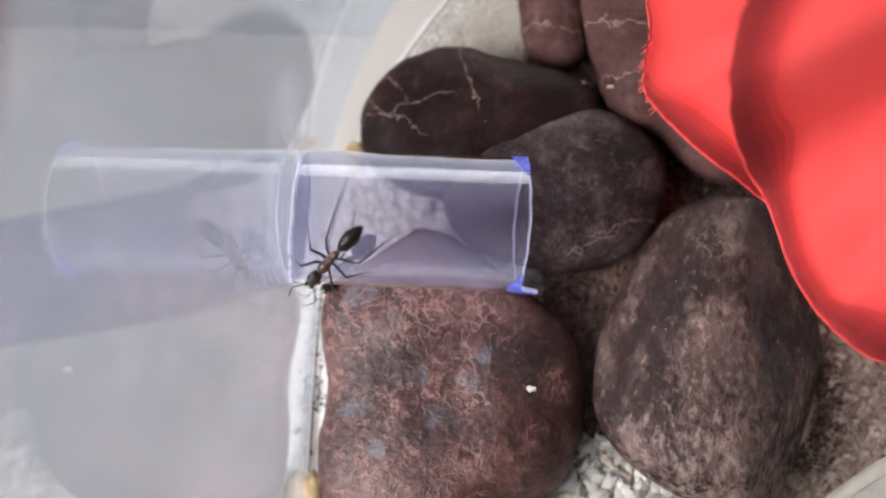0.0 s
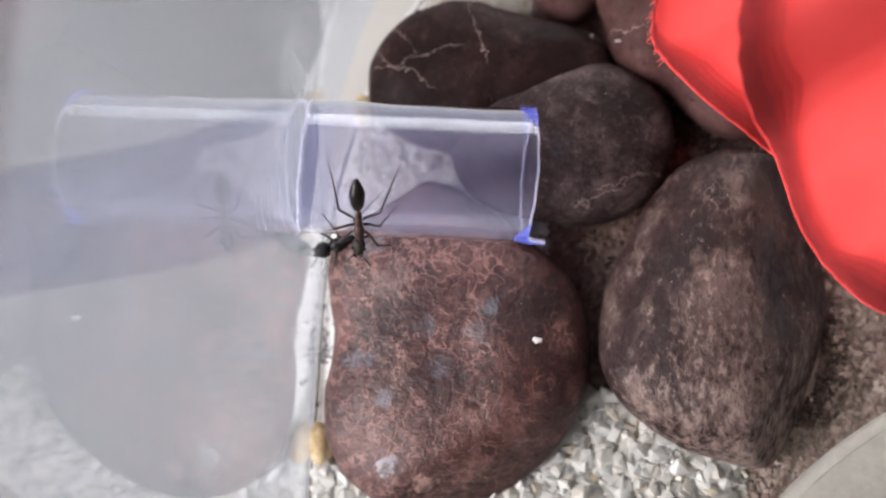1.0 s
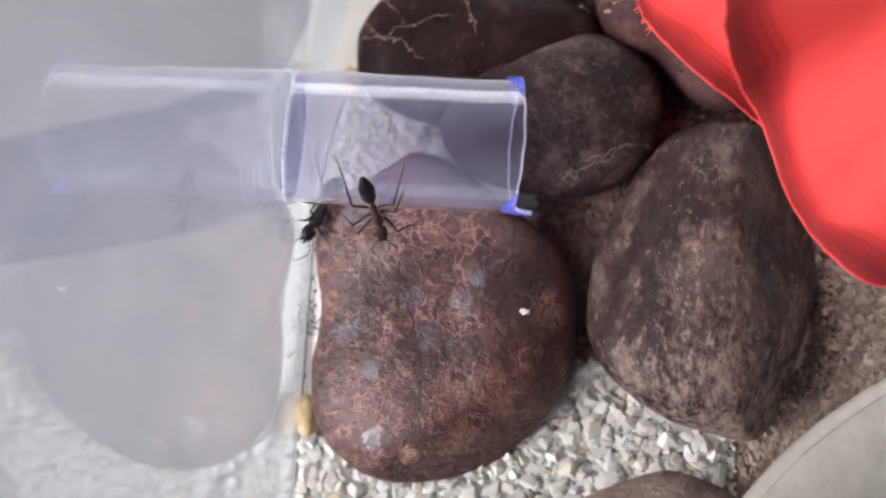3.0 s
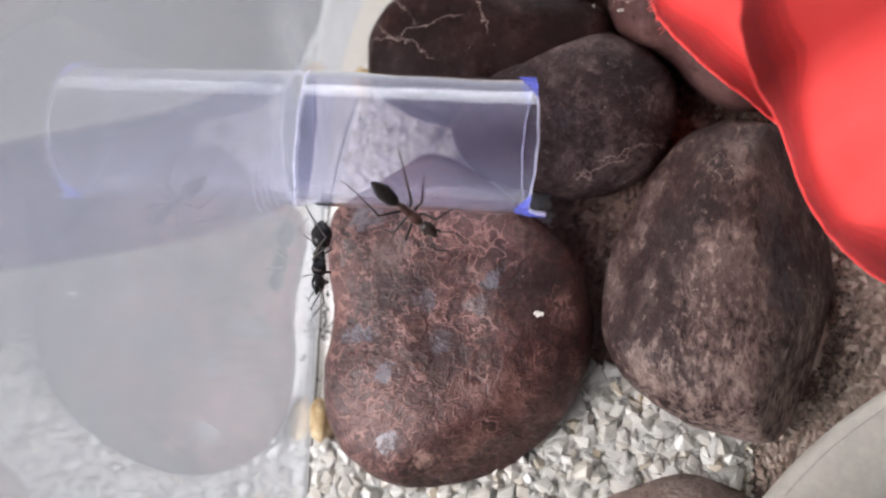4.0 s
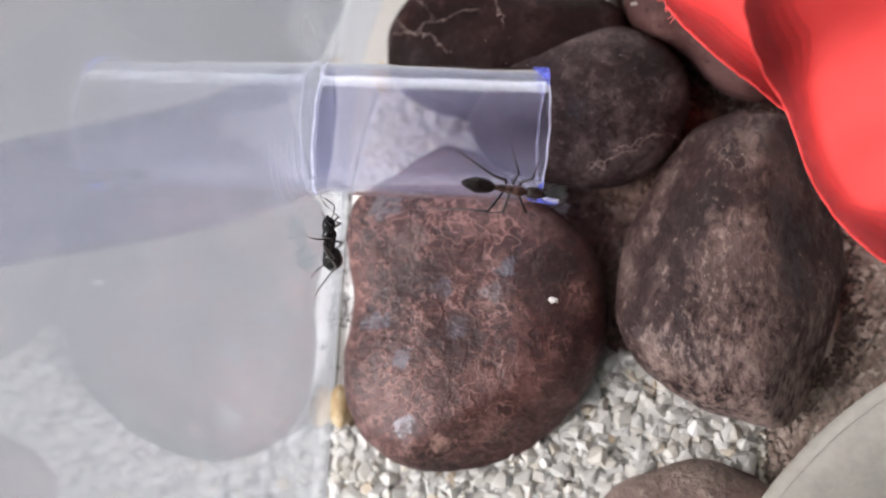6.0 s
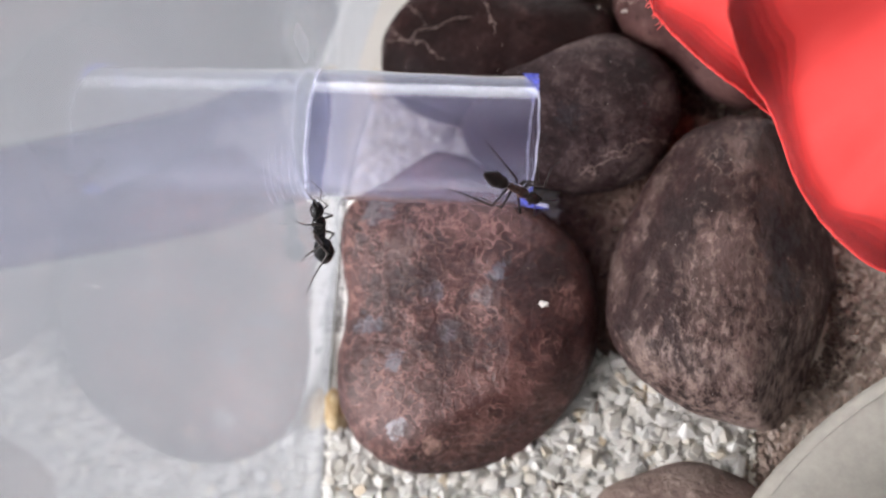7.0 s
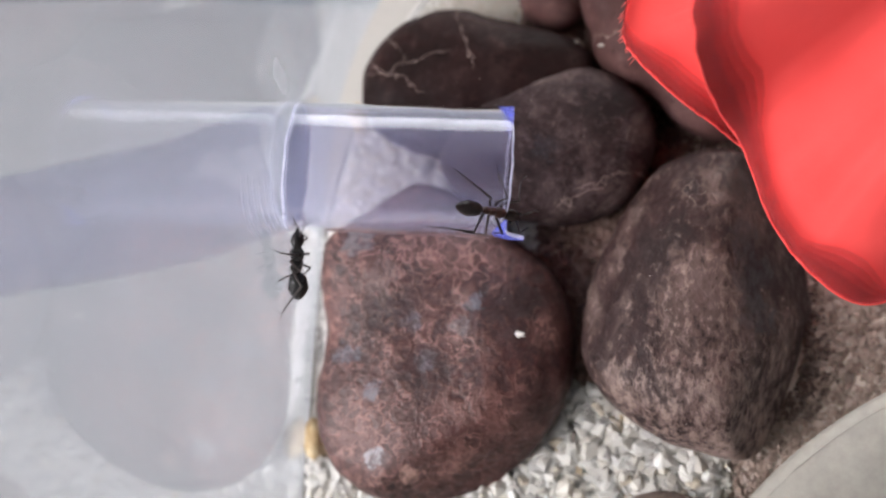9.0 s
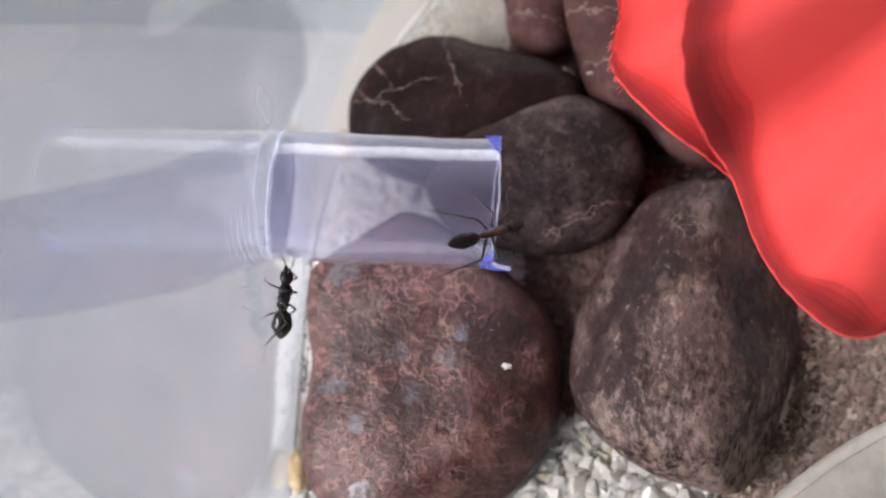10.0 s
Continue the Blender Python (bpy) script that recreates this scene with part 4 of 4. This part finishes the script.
def build_ant(shell, middle, front, label, girth, size):
    ant = tagged(new("ant"), label, "ant", "ants")
    bm = bmesh.new()
    ball(bm, (0, 1.25, 0.05), (0.72 * girth, 1.05, 0.72 * girth), 3)
    ball(bm, (0, 0.25, 0.0), (0.55 * girth, 0.9, 0.62 * girth), 3)
    ball(bm, (0, -0.55, -0.02), (0.5 * girth, 0.75, 0.55 * girth), 3)
    part("thorax", bm, middle, ant)
    bm = bmesh.new()
    ball(bm, (0, -1.3, 0.05), (0.3, 0.22, 0.5), 2)
    limb(bm, [(0, -1.0, -0.2), (0, -1.35, -0.15), (0, -1.75, -0.05)], [0.22, 0.24, 0.2])
    part("petiole", bm, middle, ant)
    bm = bmesh.new()

    def bands(p):
        q = p.copy()
        k = 1 + 0.035 * math.cos((p.y + 0.1) * 9.0)
        taper = 1 - 0.5 * max(0, -p.y) ** 2.0
        q.x, q.z = p.x * k * taper, p.z * k * taper
        return q

    ball(bm, (0, -3.4, 0.1), (1.04 * girth, 2.05, 1.02 * girth), 4, bands)
    part("gaster", bm, shell, ant)
    bm = bmesh.new()

    def heart(p):
        q = p.copy()
        q.x *= 1.0 - 0.22 * p.y
        if p.y < -0.4:
            q.y += 0.28 * (1 - min(1, abs(p.x) * 2.2)) * (-p.y - 0.4)
        return q

    ball(bm, (0, 0.9, 0), (0.82 * girth, 1.15, 0.66 * girth), 4, heart)
    limb(bm, [(0, -0.35, -0.05), (0, 0.1, 0)], [0.2, 0.28])
    head = part("head", bm, front, ant)
    head.location = (0, 2.35 * U, 0.05 * U)
    for s in (-1, 1):
        bm = bmesh.new()
        ball(bm, (0.72 * s, 0.95, 0.28), (0.16, 0.22, 0.16), 2)
        part("eye", bm, shell, head)
        bm = bmesh.new()
        limb(bm, [(0.4 * s, 1.75, -0.15), (0.42 * s, 2.1, -0.2), (0.12 * s, 2.4, -0.22)], [0.2, 0.16, 0.05])
        part("mandible", bm, shell, head)
        bm = bmesh.new()
        limb(bm, [(0, 0, 0), (0.5 * s, 0.5, 0.3), (1.15 * s, 1.2, 0.35), (1.2 * s, 1.5, 0.2), (1.05 * s, 2.3, -0.35), (0.8 * s, 3.2, -0.9)], [0.075, 0.07, 0.085, 0.07, 0.08, 0.05], 6)
        horn = part("antenna", bm, M_ANT_LEG, head)
        horn.location = (0.33 * s * U, 1.6 * U, 0.2 * U)
    legs = []
    for kind in range(3):
        for s in (-1, 1):
            root, pts = leg_points(kind, s)
            bm = bmesh.new()
            limb(bm, pts, [0.22, 0.18, 0.15, 0.095, 0.06, 0.035], 7)
            leg = part("leg", bm, M_ANT_LEG, ant)
            leg.location = Vector(root) * U
            legs.append((leg, kind, s, root))
    for o in ant.children_recursive:
        o.data.transform(Matrix.Scale(size, 4))
        o.location *= size
    legs = [(leg, kind, s, [v * size for v in root]) for leg, kind, s, root in legs]
    return ant, head, legs, size


build_setting()
RED_PEBBLE = build_stones()
build_yellow()
build_chip()
build_crumbs()
build_gravel()
build_tube()
build_cloth()
build_dish()
ANT_ON_TUBE = build_ant(M_ANT, M_ANT_RUST, M_ANT_BROWN, "dark brown ant with rusty thorax walking on the plastic tube", 0.88, 1.2)
ANT_ON_WALL = build_ant(M_ANT_BLACK, M_ANT_BLACK, M_ANT_BLACK, "glossy black ant climbing on the clear wall", 1.3, 1.12)


def gait(ant, pace, reach_deg, still=()):
    """Legs swing in alternating threes; the head turns a little."""
    body, head, legs, size = ant
    times = [k * 0.25 for k in range(41)]

    def go(t):
        return 0.35 if any(a <= t <= b for a, b in still) else 1.0

    for leg, kind, s, root in legs:
        phase = (kind + (0 if s > 0 else 1)) % 2 * math.pi
        rows = []
        for t in times:
            w = math.sin(pace * t * 2 * math.pi + phase) * reach_deg * go(t)
            lift = max(0, math.cos(pace * t * 2 * math.pi + phase)) * 6 * go(t)
            rows.append((t, pose(root[0] * U, root[1] * U, root[2] * U, 0, -lift * s, w * s)))
        walk(leg, rows)
    walk(head, [(t, pose(0, 2.35 * size * U, 0.06 * U, 4 * math.sin(t * 2.3), 0, 9 * math.sin(t * 3.1 + pace))) for t in times])


def motions():
    walk(ANT_ON_TUBE[0], [
        (0, pose(0.00724, -0.00071, 0.03165, -28.0, -24.9, 146.1)),
        (0.2, pose(0.00647, -0.00088, 0.03151, -28.1, -26.5, 144.6)),
        (0.4, pose(0.00702, -0.00108, 0.03133, -30.5, -25.7, 147.9)),
        (0.6, pose(0.00792, -0.00165, 0.03072, -39.9, -17.0, 164.6)),
        (0.8, pose(0.00901, -0.00154, 0.03079, -37.5, -10.4, 172.1)),
        (1, pose(0.00965, -0.00231, 0.02997, -40.4, -2.9, -177.5)),
        (1.2, pose(0.01027, -0.00291, 0.02913, -41.5, 1.5, -171.7)),
        (1.4, pose(0.01087, -0.00333, 0.02842, -41.3, 6.5, -165.5)),
        (1.6, pose(0.01226, -0.00350, 0.02809, -39.4, 9.2, -161.2)),
        (1.8, pose(0.01300, -0.00382, 0.02739, -41.6, 11.0, -160.3)),
        (2, pose(0.01343, -0.00407, 0.02679, -43.6, 12.9, -159.4)),
        (2.2, pose(0.01317, -0.00379, 0.02746, -40.6, 14.0, -156.4)),
        (3.3, pose(0.01375, -0.00456, 0.02503, -55.6, 2.9, -171.1)),
        (3.5, pose(0.01440, -0.00470, 0.02406, -55.2, 6.6, -168.7)),
        (3.7, pose(0.01526, -0.00457, 0.02496, -54.2, 15.1, -162.8)),
        (3.9, pose(0.01570, -0.00413, 0.02658, -40.5, 23.1, -148.5)),
        (4.1, pose(0.01675, -0.00385, 0.02727, -34.8, 26.8, -140.0)),
        (4.3, pose(0.01837, -0.00388, 0.02719, -40.5, 26.5, -140.9)),
        (4.5, pose(0.01984, -0.00391, 0.02708, -36.2, 25.6, -142.8)),
        (4.7, pose(0.02000, -0.00406, 0.02671, -41.5, 24.0, -146.6)),
        (4.9, pose(0.02080, -0.00429, 0.02603, -44.1, 19.9, -154.2)),
        (5.1, pose(0.02141, -0.00425, 0.02615, -43.2, 20.3, -153.4)),
        (5.3, pose(0.02229, -0.00406, 0.02669, -38.2, 25.2, -145.2)),
        (5.5, pose(0.02350, -0.00325, 0.02802, -27.3, 32.3, -122.1)),
        (5.7, pose(0.02555, -0.00286, 0.02861, -18.3, 35.6, -99.9)),
        (6.8, pose(0.02994, -0.00246, 0.02899, -69.2, 21.0, -151.2)),
        (7, pose(0.03037, -0.00210, 0.02940, -63.6, 24.6, -143.0)),
        (7.2, pose(0.03055, -0.00130, 0.03021, -51.9, 30.3, -121.2)),
        (7.5, pose(0.03089, -0.00045, 0.03090, -43.5, 30.6, -101.1)),
        (7.8, pose(0.03055, -0.00095, 0.03049, -51.2, 30.2, -115.8)),
        (8, pose(0.03109, -0.00117, 0.03029, -49.4, 31.2, -116.2)),
        (8.3, pose(0.03100, -0.00048, 0.03087, -50.5, 28.8, -112.4)),
        (8.6, pose(0.03104, -0.00082, 0.03061, -52.9, 30.1, -113.0)),
        (9, pose(0.03062, -0.00105, 0.03041, -59.6, 28.4, -122.8)),
        (9.2, pose(0.03083, -0.00100, 0.03045, -61.2, 25.3, -130.4)),
        (9.5, pose(0.03121, -0.00104, 0.03041, -48.6, 29.3, -119.1)),
        (9.8, pose(0.03181, -0.00049, 0.03082, -43.2, 30.4, -101.9)),
        (10, pose(0.03236, 0.00003, 0.03118, -34.5, 29.3, -83.4)),
    ])
    walk(ANT_ON_WALL[0], [
        (0, pose(0.00580, 0.00190, 0.01100, 0.0, -41.2, 139.3)),
        (0.5, pose(0.00539, -0.00111, 0.01100, 0.0, -34.1, 125.9)),
        (1, pose(0.00485, -0.00173, 0.01100, 0.0, -27.1, 116.3)),
        (1.5, pose(0.00504, -0.00184, 0.01100, 0.0, -38.3, 133.1)),
        (1.8, pose(0.00447, -0.00192, 0.01100, 0.0, -41.1, 139.2)),
        (2, pose(0.00463, -0.00184, 0.01100, 0.0, -40.5, 137.7)),
        (2.2, pose(0.00377, -0.00134, 0.01100, 0.0, -40.8, 138.4)),
        (3.3, pose(0.00305, -0.00288, 0.01166, 55.8, -61.0, 116.9)),
        (3.6, pose(0.00305, -0.00555, 0.01379, 87.8, -54.0, 90.0)),
        (3.9, pose(0.00307, -0.00793, 0.01855, 92.9, -63.0, 90.0)),
        (4.2, pose(0.00269, -0.01180, 0.01634, 90.6, -88.0, 90.0)),
        (4.5, pose(0.00240, -0.01208, 0.01462, 93.4, -55.0, 90.0)),
        (4.7, pose(0.00240, -0.01261, 0.01583, 90.0, -35.0, 90.0)),
        (4.9, pose(0.00240, -0.01306, 0.01625, 90.0, -15.0, 90.0)),
        (5.1, pose(0.00240, -0.01226, 0.01568, 90.0, 2.0, 90.0)),
        (5.3, pose(0.00240, -0.01211, 0.01747, 90.0, 14.0, 90.0)),
        (5.5, pose(0.00240, -0.01182, 0.01930, 91.5, 26.0, 90.0)),
        (5.7, pose(0.00240, -0.01054, 0.02020, 93.3, 30.0, 90.0)),
        (6.8, pose(0.00240, -0.00820, 0.02284, 91.0, 36.0, 90.0)),
        (7, pose(0.00240, -0.00753, 0.02337, 89.9, 39.0, 90.0)),
        (7.5, pose(0.00240, -0.00707, 0.02452, 91.3, 45.0, 90.0)),
        (8, pose(0.00240, -0.00688, 0.02470, 92.5, 48.0, 90.0)),
        (8.6, pose(0.00240, -0.00720, 0.02477, 90.2, 51.0, 90.0)),
        (9, pose(0.00240, -0.00784, 0.02394, 94.3, 51.0, 90.0)),
        (9.5, pose(0.00240, -0.00804, 0.02462, 87.3, 51.0, 90.0)),
        (10, pose(0.00240, -0.00840, 0.02194, 99.8, 57.0, 90.0)),
    ])
    gait(ANT_ON_TUBE, 0.9, 12, ((7.6, 10.0),))
    gait(ANT_ON_WALL, 0.8, 11, ((0.0, 3.0), (7.6, 10.0)))


motions()
